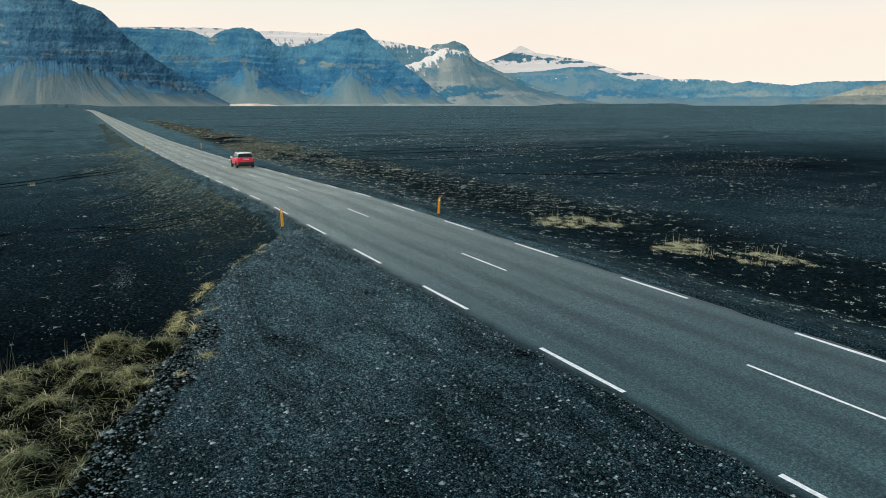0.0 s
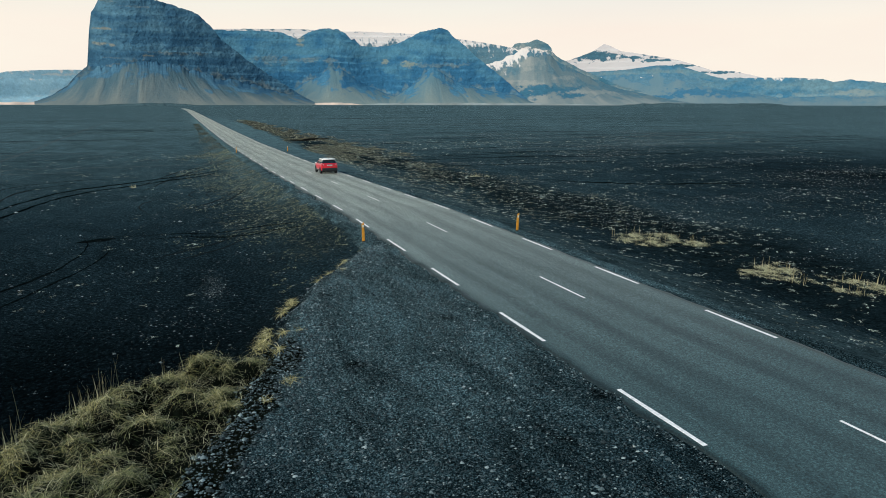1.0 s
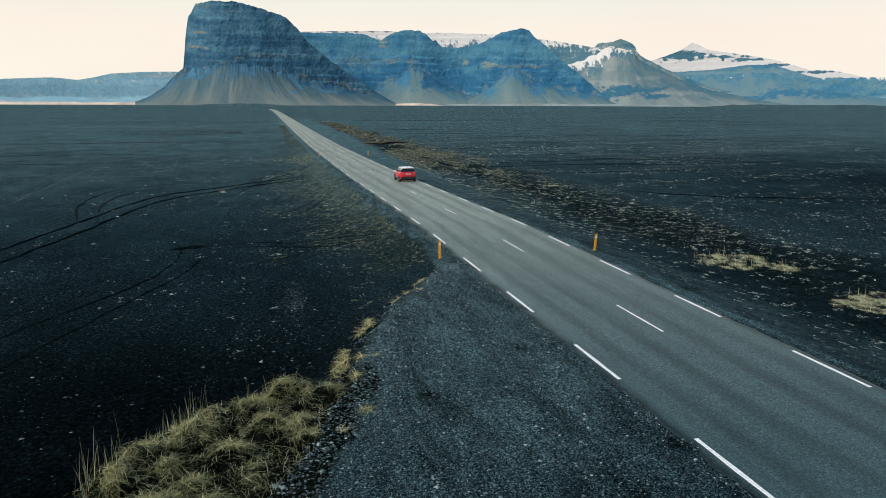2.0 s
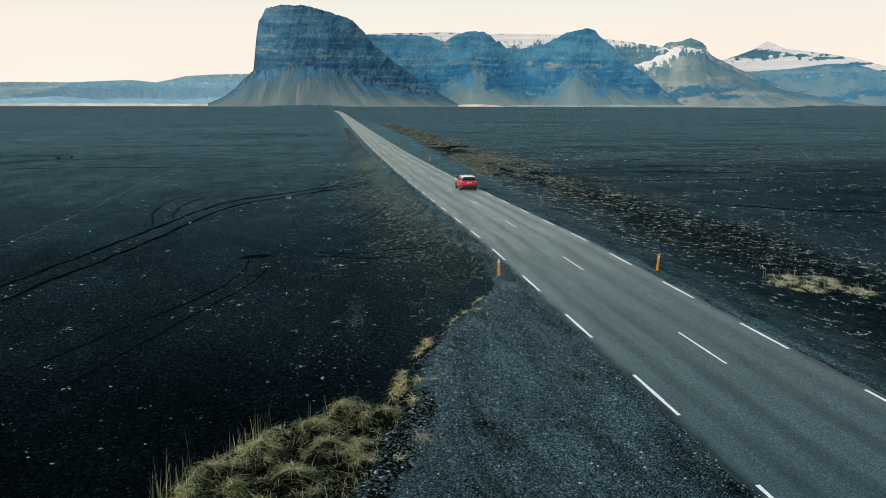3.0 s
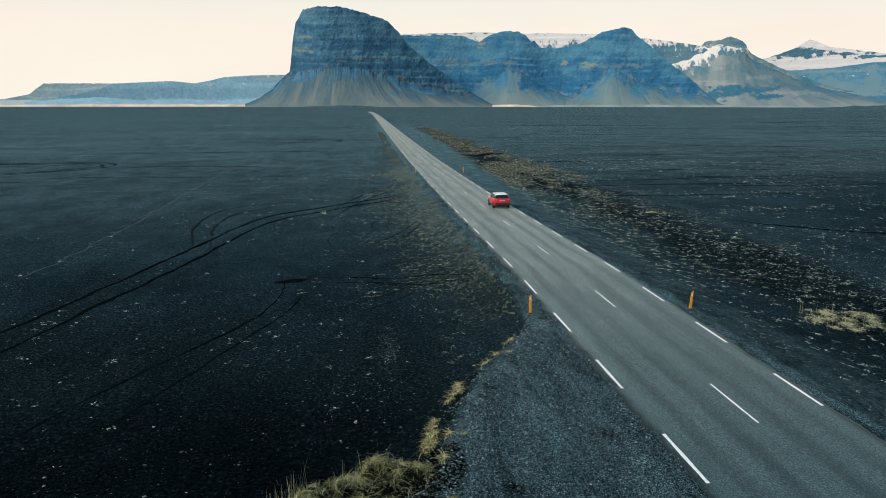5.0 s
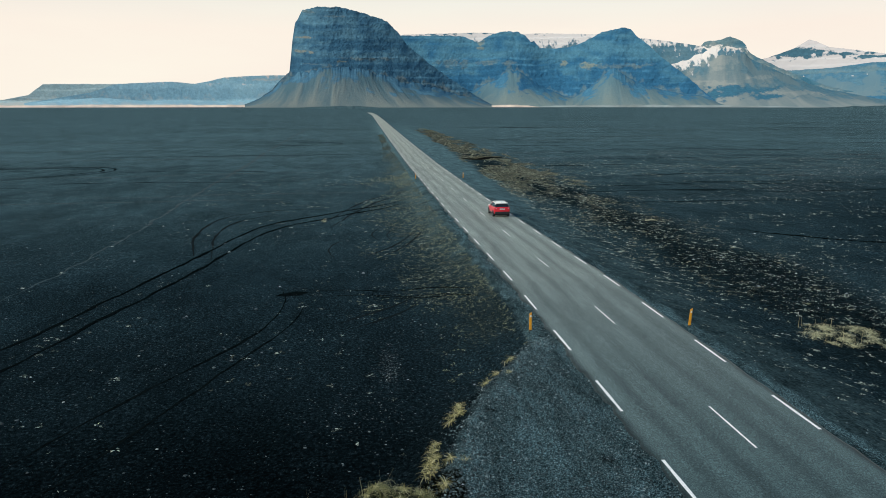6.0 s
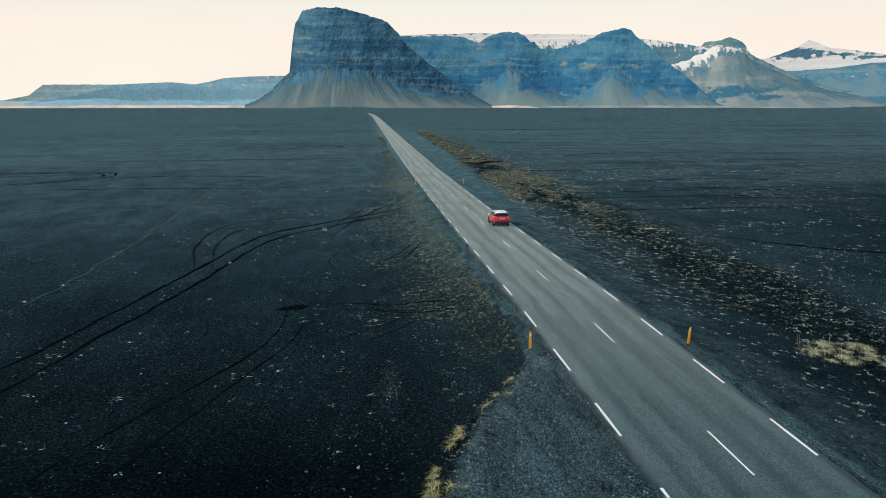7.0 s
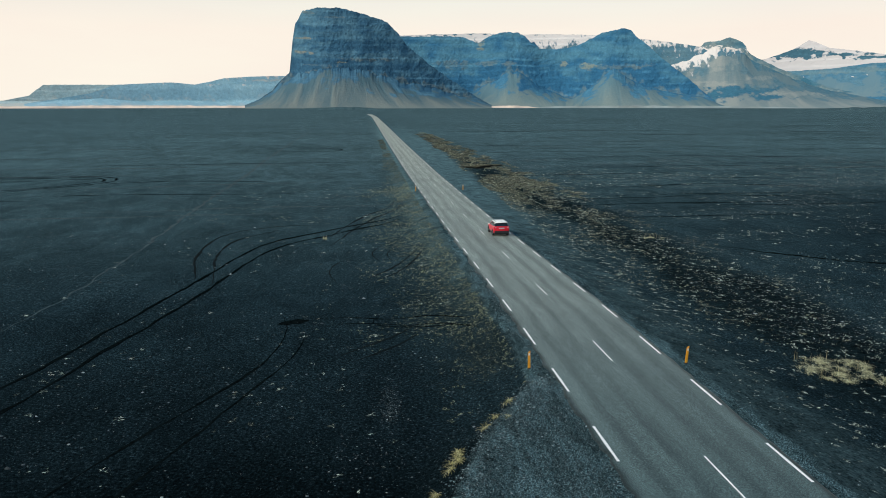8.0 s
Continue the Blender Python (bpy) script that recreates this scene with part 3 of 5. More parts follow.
    ledge_high = smooth(0.5, 0.15, part_q) * smooth(0.02, 0.22, fbm(az[None, :] * 1.6, np.floor(q) * 3.7, 3, seed + 17)) * smooth(0.75, 0.3, h)
    # the back falls away from the crest
    over = np.array([60.0, 180.0, 330.0])[:, None]
    r_back = np.minimum(r_high[-1:] + over, 4990)
    e_back = np.degrees(np.arctan((r_high[-1:] * np.tan(np.radians(crest))[None, :] - np.array([2.0, 20.0, 120.0])[:, None]) / r_back))
    e = np.concatenate([e_low, e_high, e_back])
    r = np.concatenate([r_low, r_high, r_back])
    flat3 = np.ones((3, 1)) * zero[None, :]
    tone = np.concatenate([0.35 + 0.8 * spur, tone_high, flat3 + 0.5])
    scree = np.concatenate([scree_low, 0.55 * smooth(26, 0, rise + 60 * spur[-1:]) * np.ones_like(e_high), flat3])
    ledge = np.concatenate([0 * e_low, ledge_high, flat3])
    runs = np.concatenate([0.42 + 0.6 * rill + 0.9 * (0.45 - k), 0.45 + 0.9 * rough, flat3 + 0.5])
    A = az[None, :] + 0 * e
    edge = fbm(A * 2.6, e * 4.5, 5, seed + 21, 0.6)
    bare, drift = 0 * e, 0 * e
    # some pale marks paint sunlit patches of rock into the colour
    for ma, me, wa, we, kind in marks:
        m = smooth(-0.15, 0.65, 1 - np.hypot((A - ma) / wa, (e - me) / we) + 0.9 * edge)
        if kind == "pale":
            scree, runs = np.maximum(scree, m), runs + 0.4 * m
        elif kind == "snow":
            drift = np.maximum(drift, m)
        elif kind == "grey":
            scree = np.maximum(scree, 0.55 * m)
        else:
            scree, tone, ledge, bare = scree * (1 - m), tone - 0.5 * m, ledge * (1 - m), np.maximum(bare, m)
    white = 0 * e
    if snow:
        line, soft, crags = snow
        white = 0.5 + (e - along(line, A)) / soft + 1.0 * fbm(A * 3.4 + 0.5 * e, e * 2.2, 5, seed + 23, 0.65)
        if crags:
            over_it = (e - along(crags, A)) / 0.22 + 1.3 * fbm(A * 2.4, e * 7.0, 4, seed + 24, 0.6)
            white = np.where(over_it > 0, np.minimum(white, 0.45 - over_it), white)
        white = np.clip(white, 0, 1) * (1 - bare)
    white = np.maximum(white, drift)
    way = np.radians(A)
    v = np.stack([EYE0[0] + r * np.sin(way), r * np.cos(way), EYE0[2] + r * np.tan(np.radians(e))], 2)
    v[0, :, 2] = -14.0
    v = v.reshape(-1, 3)
    f = grid_faces(len(e), len(az))[:, ::-1]
    row = f[:, 0] // len(az)
    low, high = row < n_low - 1, row >= n_low + n_high - 1
    for part_name, keep, text in (("scree", low, "scree slopes at the foot"), ("cliff", ~low & ~high, "banded rock face"), ("summit", high, "flat summit")):
        g = f[keep]
        used, idx = np.unique(g, return_inverse=True)
        ob = mesh_object(part_name, v[used], idx.reshape(g.shape), mat, top_ob)
        for key, value in (("scree", scree), ("rill", runs), ("tone", tone), ("ledge", ledge), ("snow", white)):
            layer = ob.data.attributes.new(key, "FLOAT", "POINT")
            layer.data.foreach_set("value", np.ascontiguousarray(value.ravel()[used], np.float32))
        tagged(ob, text)
    return top_ob


# Most rock colours here hold distance haze as a painted blue or pale cast
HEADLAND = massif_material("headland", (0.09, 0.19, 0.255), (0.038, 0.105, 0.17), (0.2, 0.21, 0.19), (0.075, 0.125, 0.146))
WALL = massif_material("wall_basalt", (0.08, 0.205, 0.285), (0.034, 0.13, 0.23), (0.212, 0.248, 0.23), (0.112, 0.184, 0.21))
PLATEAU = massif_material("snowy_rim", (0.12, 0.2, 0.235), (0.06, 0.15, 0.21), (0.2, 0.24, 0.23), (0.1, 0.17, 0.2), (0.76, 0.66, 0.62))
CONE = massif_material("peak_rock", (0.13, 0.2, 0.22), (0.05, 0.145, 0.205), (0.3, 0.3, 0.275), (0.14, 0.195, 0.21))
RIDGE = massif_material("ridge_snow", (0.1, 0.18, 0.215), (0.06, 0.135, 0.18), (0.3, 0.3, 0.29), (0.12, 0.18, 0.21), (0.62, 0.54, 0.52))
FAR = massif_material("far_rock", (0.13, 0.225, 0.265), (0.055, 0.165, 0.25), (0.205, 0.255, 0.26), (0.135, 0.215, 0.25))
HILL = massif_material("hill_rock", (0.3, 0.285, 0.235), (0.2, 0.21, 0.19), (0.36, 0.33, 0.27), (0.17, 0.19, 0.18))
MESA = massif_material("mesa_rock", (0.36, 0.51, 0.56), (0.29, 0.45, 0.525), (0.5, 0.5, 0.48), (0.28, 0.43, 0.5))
MESA_FAR = massif_material("hazed_mesa_rock", (0.5, 0.55, 0.53), (0.43, 0.5, 0.5), (0.66, 0.57, 0.48), (0.56, 0.54, 0.49))

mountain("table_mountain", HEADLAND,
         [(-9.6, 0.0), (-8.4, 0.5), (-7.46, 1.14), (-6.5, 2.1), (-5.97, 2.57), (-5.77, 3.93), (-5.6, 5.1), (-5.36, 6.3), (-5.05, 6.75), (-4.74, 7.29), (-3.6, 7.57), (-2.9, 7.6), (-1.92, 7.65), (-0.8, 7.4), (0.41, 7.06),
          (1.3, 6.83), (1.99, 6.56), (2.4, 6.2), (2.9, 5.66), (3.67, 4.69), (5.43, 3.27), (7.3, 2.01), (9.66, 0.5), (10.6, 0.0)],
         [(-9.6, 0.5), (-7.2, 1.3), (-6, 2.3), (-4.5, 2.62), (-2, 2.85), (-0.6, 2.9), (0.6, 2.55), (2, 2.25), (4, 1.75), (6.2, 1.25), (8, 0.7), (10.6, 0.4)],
         (3150, 3600), 11, "steep dark table mountain, hazed blue-grey, with pale scree skirts", turn=((-9, 200), (-5.9, 120), (-4.4, 30), (-2.5, 0), (2, 60), (6, 170), (10, 270)), dark_foot=0.42, fan=((-9.6, -2.4), (-6, -1.5), (-2, -0.3), (-0.5, 0.3), (2, 1.3), (6, 2.2), (10, 2.6)),
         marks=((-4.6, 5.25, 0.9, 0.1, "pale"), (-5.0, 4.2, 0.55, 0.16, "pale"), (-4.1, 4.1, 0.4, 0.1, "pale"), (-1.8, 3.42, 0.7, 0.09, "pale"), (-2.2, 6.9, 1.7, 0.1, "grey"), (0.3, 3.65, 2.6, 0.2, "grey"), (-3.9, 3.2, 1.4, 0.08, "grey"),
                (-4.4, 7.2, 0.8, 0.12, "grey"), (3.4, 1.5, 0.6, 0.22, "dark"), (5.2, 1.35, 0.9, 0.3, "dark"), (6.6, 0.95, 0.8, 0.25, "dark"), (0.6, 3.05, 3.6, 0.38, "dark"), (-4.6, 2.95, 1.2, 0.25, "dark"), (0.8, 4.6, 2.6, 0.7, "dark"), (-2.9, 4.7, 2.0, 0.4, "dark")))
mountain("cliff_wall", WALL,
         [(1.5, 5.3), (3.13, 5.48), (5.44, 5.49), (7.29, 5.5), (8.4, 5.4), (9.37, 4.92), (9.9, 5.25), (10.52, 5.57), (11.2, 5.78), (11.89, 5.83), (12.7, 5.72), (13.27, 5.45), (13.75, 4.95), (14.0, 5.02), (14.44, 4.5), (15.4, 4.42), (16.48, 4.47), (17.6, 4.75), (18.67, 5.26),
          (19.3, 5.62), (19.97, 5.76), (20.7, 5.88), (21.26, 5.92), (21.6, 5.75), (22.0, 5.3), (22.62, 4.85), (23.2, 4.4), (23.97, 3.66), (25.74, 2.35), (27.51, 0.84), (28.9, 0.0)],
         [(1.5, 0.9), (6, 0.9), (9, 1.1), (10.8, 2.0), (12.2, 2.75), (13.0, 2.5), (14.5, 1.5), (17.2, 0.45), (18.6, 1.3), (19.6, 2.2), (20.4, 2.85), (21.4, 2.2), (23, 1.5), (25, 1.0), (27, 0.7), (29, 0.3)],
         (3720, 4150), 23, "long basalt cliff, hazed blue, with rounded knobs and scree", 0.75, turn=((1.5, 30), (8, 20), (11.5, -20), (15.5, 30), (20.5, -20), (24, 10), (29, 60)), dark_foot=0.7, fan=((1, 1.5), (8, -1.2), (10, -1.6), (12.2, 0), (14.5, 1.8), (17.2, 0), (18.2, -1.5), (20.4, 0), (22.5, 1.8), (29, 1.8)),
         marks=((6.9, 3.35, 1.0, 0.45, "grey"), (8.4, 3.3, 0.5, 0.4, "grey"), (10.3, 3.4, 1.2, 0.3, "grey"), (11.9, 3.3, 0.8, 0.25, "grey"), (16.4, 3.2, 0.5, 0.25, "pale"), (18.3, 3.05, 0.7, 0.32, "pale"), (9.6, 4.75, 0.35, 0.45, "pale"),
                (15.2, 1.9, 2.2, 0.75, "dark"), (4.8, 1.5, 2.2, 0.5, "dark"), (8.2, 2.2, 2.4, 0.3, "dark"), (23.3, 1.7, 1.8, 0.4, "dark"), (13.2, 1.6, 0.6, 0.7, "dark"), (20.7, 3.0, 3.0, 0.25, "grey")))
mountain("snow_plateau", PLATEAU,
         [(1.5, 5.5), (5.44, 5.62), (9.59, 5.72), (12, 5.6), (14.18, 5.6), (16.44, 5.56), (19.11, 5.46), (22.17, 5.14), (24.31, 4.84), (26.82, 4.4), (28.5, 3.4), (30, 0.5)],
         [(1, 1.5), (30, 1.5)], (4420, 4560), 37, "snow-covered plateau behind the cliffs", 0.3, snow=([(1, 4.9), (9, 4.6), (14, 4.2), (19, 4.6), (22, 4.6), (24, 4.6), (30, 4.6)], 1.4, [(1, 5.62), (30, 5.62)]))
mountain("snow_peak", CONE,
         [(21.5, 2.4), (23.13, 3.46), (23.6, 4.2), (24.6, 4.24), (26.0, 4.3), (26.85, 4.4), (27.1, 4.68), (27.5, 4.78), (28.2, 4.78), (28.6, 4.95), (28.9, 4.99), (29.3, 4.86), (29.75, 4.66), (30.05, 4.34), (30.15, 4.05), (30.4, 3.78), (31.27, 3.29), (32.4, 2.7), (33.26, 2.35), (36, 1.2), (39, 0.6), (42, 0)],
         [(21, 1.9), (24, 3.2), (26.0, 3.6), (27.4, 4.2), (28.7, 4.3), (29.8, 4.0), (30.5, 3.5), (33, 2.1), (36, 1.0), (42, 0.2)], (3950, 4640), 43, "snow-streaked peak with tan scree slopes", 0.5, fan=((21, -3), (25, -1.8), (28.5, 0), (32, 2.2), (42, 4)), turn=((21, 30), (28.5, -30), (34, 30)),
         snow=([(21, 2.85), (24, 2.95), (26.5, 2.95), (27.6, 3.45), (28.3, 3.95), (29.5, 4.2), (31, 4.0), (42, 4.0)], 0.85, [(21, 3.95), (25.5, 4.0), (26.8, 4.25), (27.5, 4.35), (28.4, 4.35), (30, 4.05), (42, 3.5)]),
         marks=((28.6, 1.55, 1.7, 0.16, "pale"), (27.2, 1.75, 1.6, 0.12, "pale"), (30.2, 1.05, 2.4, 0.5, "dark"), (28.2, 0.7, 1.6, 0.5, "dark"), (32.0, 0.6, 1.6, 0.3, "dark"), (33.8, 0.85, 2.2, 0.2, "pale"), (30.9, 2.0, 0.9, 0.2, "pale"), (28.4, 3.2, 1.3, 0.7, "pale")))
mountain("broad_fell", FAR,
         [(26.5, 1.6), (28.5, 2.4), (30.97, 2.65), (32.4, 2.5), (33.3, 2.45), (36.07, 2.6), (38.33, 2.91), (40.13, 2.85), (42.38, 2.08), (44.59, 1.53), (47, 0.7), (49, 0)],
         [(29, 2.0), (36, 2.2), (40, 2.3), (44, 1.2), (49, 0.3)], (4330, 4800), 53, "broad fell hazed blue, with a few snow patches", 0.3, fan=((28, -1), (38, 0), (48, 1.5)),
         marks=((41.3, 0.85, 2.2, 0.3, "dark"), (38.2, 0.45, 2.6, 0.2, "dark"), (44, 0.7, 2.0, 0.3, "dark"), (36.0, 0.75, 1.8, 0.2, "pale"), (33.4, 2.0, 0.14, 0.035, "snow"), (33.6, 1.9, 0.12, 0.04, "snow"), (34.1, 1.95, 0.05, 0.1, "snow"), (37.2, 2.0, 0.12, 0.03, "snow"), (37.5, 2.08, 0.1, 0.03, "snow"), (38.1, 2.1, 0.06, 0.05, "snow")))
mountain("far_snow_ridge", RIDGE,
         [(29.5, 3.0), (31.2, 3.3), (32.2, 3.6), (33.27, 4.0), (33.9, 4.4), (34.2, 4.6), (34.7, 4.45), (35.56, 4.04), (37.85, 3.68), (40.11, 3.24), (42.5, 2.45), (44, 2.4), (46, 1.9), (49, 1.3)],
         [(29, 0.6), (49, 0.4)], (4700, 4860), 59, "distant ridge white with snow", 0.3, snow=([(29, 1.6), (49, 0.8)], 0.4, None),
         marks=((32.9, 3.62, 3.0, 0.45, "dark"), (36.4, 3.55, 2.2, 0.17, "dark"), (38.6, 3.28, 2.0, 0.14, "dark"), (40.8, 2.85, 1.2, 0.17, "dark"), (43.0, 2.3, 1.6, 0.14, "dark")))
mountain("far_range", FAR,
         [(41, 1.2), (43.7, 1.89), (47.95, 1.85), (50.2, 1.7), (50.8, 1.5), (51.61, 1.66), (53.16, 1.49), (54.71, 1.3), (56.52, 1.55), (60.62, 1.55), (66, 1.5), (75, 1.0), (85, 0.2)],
         [(41, 0.3), (52, 0.5), (85, 0.4)], (4400, 4700), 61, "low range hazed blue far across the plain", 0.6, snow=([(41, 2.0), (50, 1.9), (52, 1.85), (66, 1.95), (85, 1.95)], 0.5, None), marks=((46.5, 0.9, 3.5, 0.5, "dark"), (52.5, 0.7, 1.8, 0.25, "pale")))
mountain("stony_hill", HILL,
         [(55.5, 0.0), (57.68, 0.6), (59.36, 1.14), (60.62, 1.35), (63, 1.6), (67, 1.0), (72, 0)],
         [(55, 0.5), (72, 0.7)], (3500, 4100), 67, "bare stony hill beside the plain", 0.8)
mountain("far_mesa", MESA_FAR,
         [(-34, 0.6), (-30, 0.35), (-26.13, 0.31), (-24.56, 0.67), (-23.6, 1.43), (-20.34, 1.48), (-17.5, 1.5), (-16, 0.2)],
         [(-34, 0.25), (-16, 0.3)], (4600, 4800), 71, "flat-topped mesa hazed pale, far away", 0.3)
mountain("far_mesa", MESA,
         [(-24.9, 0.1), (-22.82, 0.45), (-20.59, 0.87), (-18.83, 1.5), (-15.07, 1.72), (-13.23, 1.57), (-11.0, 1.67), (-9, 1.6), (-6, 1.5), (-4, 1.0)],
         [(-25, 0.12), (-20, 0.5), (-17, 0.25), (-14, 0.35), (-11, 0.2), (-7, 0.5)], (4300, 4600), 73, "flat-topped mesa hazed blue, with a pale foot", 0.2, 85.0, snow=([(-25, 1.75), (-4, 1.75)], 0.5, None), dark_foot=0.2)
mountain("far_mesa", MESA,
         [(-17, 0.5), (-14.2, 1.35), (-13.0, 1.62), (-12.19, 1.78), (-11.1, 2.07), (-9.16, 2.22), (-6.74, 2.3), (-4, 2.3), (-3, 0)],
         [(-13, 0.3), (-3, 0.4)], (4400, 4680), 79, "flat-topped mesa hazed blue behind the headland", 0.2, 85.0, snow=([(-17, 2.2), (-3, 2.3)], 0.5, None), marks=((-8.2, 1.95, 1.2, 0.12, "pale"),))


def low_hill(name, mat, bearings, heights, near, depth, label, seed):
    az = np.arange(bearings[0], bearings[-1], 0.08)
    top = np.interp(az, bearings, heights) * (1 + 0.3 * fbm(az * 1.6, az * 0, 4, seed))
    rows = [(near, -4 + 0 * az), (near + 0.25 * depth, 0.75 * top), (near + 0.5 * depth, top), (near + depth, -4 + 0 * az)]
    R = np.array([r + 30 * fbm(az * 2, az * 0 + k, 3, seed + 1) for k, (r, _) in enumerate(rows)])
    Z = np.array([z for _, z in rows])
    A = np.radians(az)[None, :]
    v = np.stack([(EYE0[0] + R * np.sin(A)).ravel(), (R * np.cos(A)).ravel(), Z.ravel()], 1)
    return tagged(mesh_object(name, v, grid_faces(4, len(az))[:, ::-1], mat, shade=True), label, "hill")


# bright base colour gives the far strip its sunlit look
PALE_SAND = plain("pale_sand", (0.8, 0.57, 0.45), 0.95, 0, 0.25, 0.01, 0.1)
GREY_SAND = plain("grey_flat", (0.3, 0.31, 0.29), 0.95, 0, 0.3, 0.008, 0.1)
# far strips shaped as low ridges so that they show from the camera
low_hill("sand_bar", PALE_SAND, [9.2, 10.2, 12.0, 13.6, 14.6], [-3, 6, 10, 6, -3], 3500, 200, "sunlit pale sand bar below the cliffs", 83)
low_hill("sand_bar", GREY_SAND, [13.5, 16, 22, 28, 31, 36], [-3, 6, 9, 8, 5, -3], 3560, 150, "pale river flats below the cliffs", 84)
low_hill("sand_bar", PALE_SAND, [-33, -24, -18, -12, -9, -7.5], [4, 7, 10, 9, 8, -3], 3600, 180, "pale river flats below the mesas", 85)
low_hill("dark_dune", SAND, [34.5, 37, 39, 42.5, 46.8, 48.8], [-3, 6, 8, 7, 9, -3], 2000, 260, "low dark sand rise on the plain", 86)
low_hill("dark_dune", SAND, [52.5, 54.8, 58.4, 62, 66], [-3, 6, 6, 5, -3], 2050, 260, "low dark sand rise on the plain", 87)
low_hill("dark_dune", SAND, [-6.2, -4.5, -1.5, 0.5, 2], [-3, 3, 6, 4, -3], 2300, 160, "low dark sand rise by the road", 88)


# ---- loose stones ----
rng = np.random.default_rng(5)


def scatter(name, mat, px, py, size, flat, label, kind="stuff", lift=0.2, category="stones"):
    """Many small angular stones in one mesh."""
    base = np.array([(1, 0, 0), (0.35, 0.95, 0), (-0.8, 0.6, 0), (-0.8, -0.6, 0), (0.35, -0.95, 0), (0.15, 0.1, 1.0), (0, 0, -0.6)])
    tri = np.array([(0, 1, 5), (1, 2, 5), (2, 3, 5), (3, 4, 5), (4, 0, 5)])
    n = len(px)
    a = rng.uniform(0, 6.283, n)
    s = size[:, None]
    j = base[None] * (1 + rng.uniform(-0.35, 0.35, (n, 7, 3)))
    c, sn = np.cos(a)[:, None], np.sin(a)[:, None]
    x = (j[:, :, 0] * c - j[:, :, 1] * sn) * s
    y = (j[:, :, 0] * sn + j[:, :, 1] * c) * s * rng.uniform(0.55, 1, (n, 1))
    z = j[:, :, 2] * s * flat
    gz = ground_height(px, py)
    v = np.stack([x + px[:, None], y + py[:, None], z + gz[:, None] + lift * s * flat], 2).reshape(-1, 3)
    f = (tri[None] + 7 * np.arange(n)[:, None, None]).reshape(-1, 3)
    return tagged(mesh_object(name, v, f, mat), label, category, kind=kind)


def on_apron(n):
    y = rng.uniform(3, 33, n)
    x = rng.uniform(-17, -4.4, n)
    keep = (x > np.interp(y, EDGE_Y, EDGE_X) - 0.4) & (inside(BANK, x, y) + 1.2 * rng.uniform(0, 1, n) ** 2 < 0.1)
    return x[keep], y[keep]


def build_stones():
    x, y = on_apron(70000)
    dense = fbm(x * 0.55, y * 0.16, 4, 91) + 0.5
    keep = rng.uniform(0, 1, len(x)) < 0.25 + 0.9 * dense
    x, y = x[keep], y[keep]
    scatter("gravel_stones", STONE, x, y, np.minimum(0.009 + 0.009 * rng.exponential(1.0, len(x)), 0.07), 0.7, "loose grey gravel on the lay-by")
    n = 6500
    y = rng.uniform(5, 33, n)
    x = np.interp(y, EDGE_Y, EDGE_X) + 0.35 + 0.75 * rng.normal(0, 1, n)
    keep = inside(BANK, x, y) < 0.0
    x, y = x[keep], y[keep]
    scatter("rim_stones", STONE, x, y, np.minimum(0.013 + 0.014 * rng.exponential(1.0, len(x)), 0.08), 0.7, "coarse stones heaped along the gravel rim")
    n = 5000
    y = rng.uniform(6, 90, n)
    x = np.where(rng.uniform(0, 1, n) < 0.4, rng.uniform(-6.5, -4.3, n), rng.uniform(4.3, 8.5, n))
    scatter("shoulder_gravel", STONE, x, y, np.minimum(0.012 + 0.012 * rng.exponential(1.0, n), 0.07), 0.6, "loose gravel on the road shoulders")
    n = 7000
    y = rng.uniform(4, 60, n)
    x = -3.95 + 0.22 * rng.normal(0, 1, n) + 0.30 * fbm(y * 0.7, y * 0 + 3, 4, 71, 0.65)
    keep = x < -3.64
    x, y = x[keep], y[keep]
    scatter("edge_crumbs", STONE, x, y, np.minimum(0.01 + 0.01 * rng.exponential(1.0, len(x)), 0.055), 0.7, "crumbled asphalt and grit along the edge")
    n = 12000
    y = 20 + 130 * rng.uniform(0, 1, n) ** 1.5
    x = -6.5 - 50 * rng.uniform(0, 1, n) * (0.35 + y / 110)
    keep = (fbm(x * 0.16, y * 0.16, 4, 93) > 0.03 + 0.5 * rng.uniform(-0.8, 1, n)) & (inside(BANK, x, y) < -0.5) & (x < np.interp(y, EDGE_Y, EDGE_X) - 1.5)
    x, y = x[keep], y[keep]
    scatter("pale_pebbles", PALE, x, y, np.minimum((0.012 + 0.016 * rng.exponential(1.0, len(x))) * (1 + y / 120), 0.16), 0.6, "scattered pale pebbles on the black sand")
    # a spill of bright pebbles below the gravel rim
    n = 130
    x, y = -13.6 + 1.5 * rng.normal(0, 1, n), 29.0 + 1.3 * rng.normal(0, 1, n)
    scatter("pale_pebbles", BRIGHT, x, y, np.minimum(0.018 + 0.014 * rng.exponential(1.0, n), 0.07), 0.6, "loose spill of bright pebbles on black sand")
    n = 900
    x, y = -12.5 + 0.35 * rng.normal(0, 1, n), 34.2 + 1.6 * rng.normal(0, 1, n)
    scatter("pale_grit", PALE, x, y, np.minimum(0.008 + 0.01 * rng.exponential(1.0, n), 0.05), 0.5, "narrow smear of pale grit on black sand")
    n = 60000
    y = 20 + 190 * rng.uniform(0, 1, n) ** 1.3
    x = 16 + 75 * rng.uniform(0, 1, n) * (0.3 + y / 120)
    keep = fbm(x * 0.05, y * 0.14, 4, 94) > 0.05 + 0.35 * rng.uniform(-0.4, 1, n)
    x, y = x[keep], y[keep]
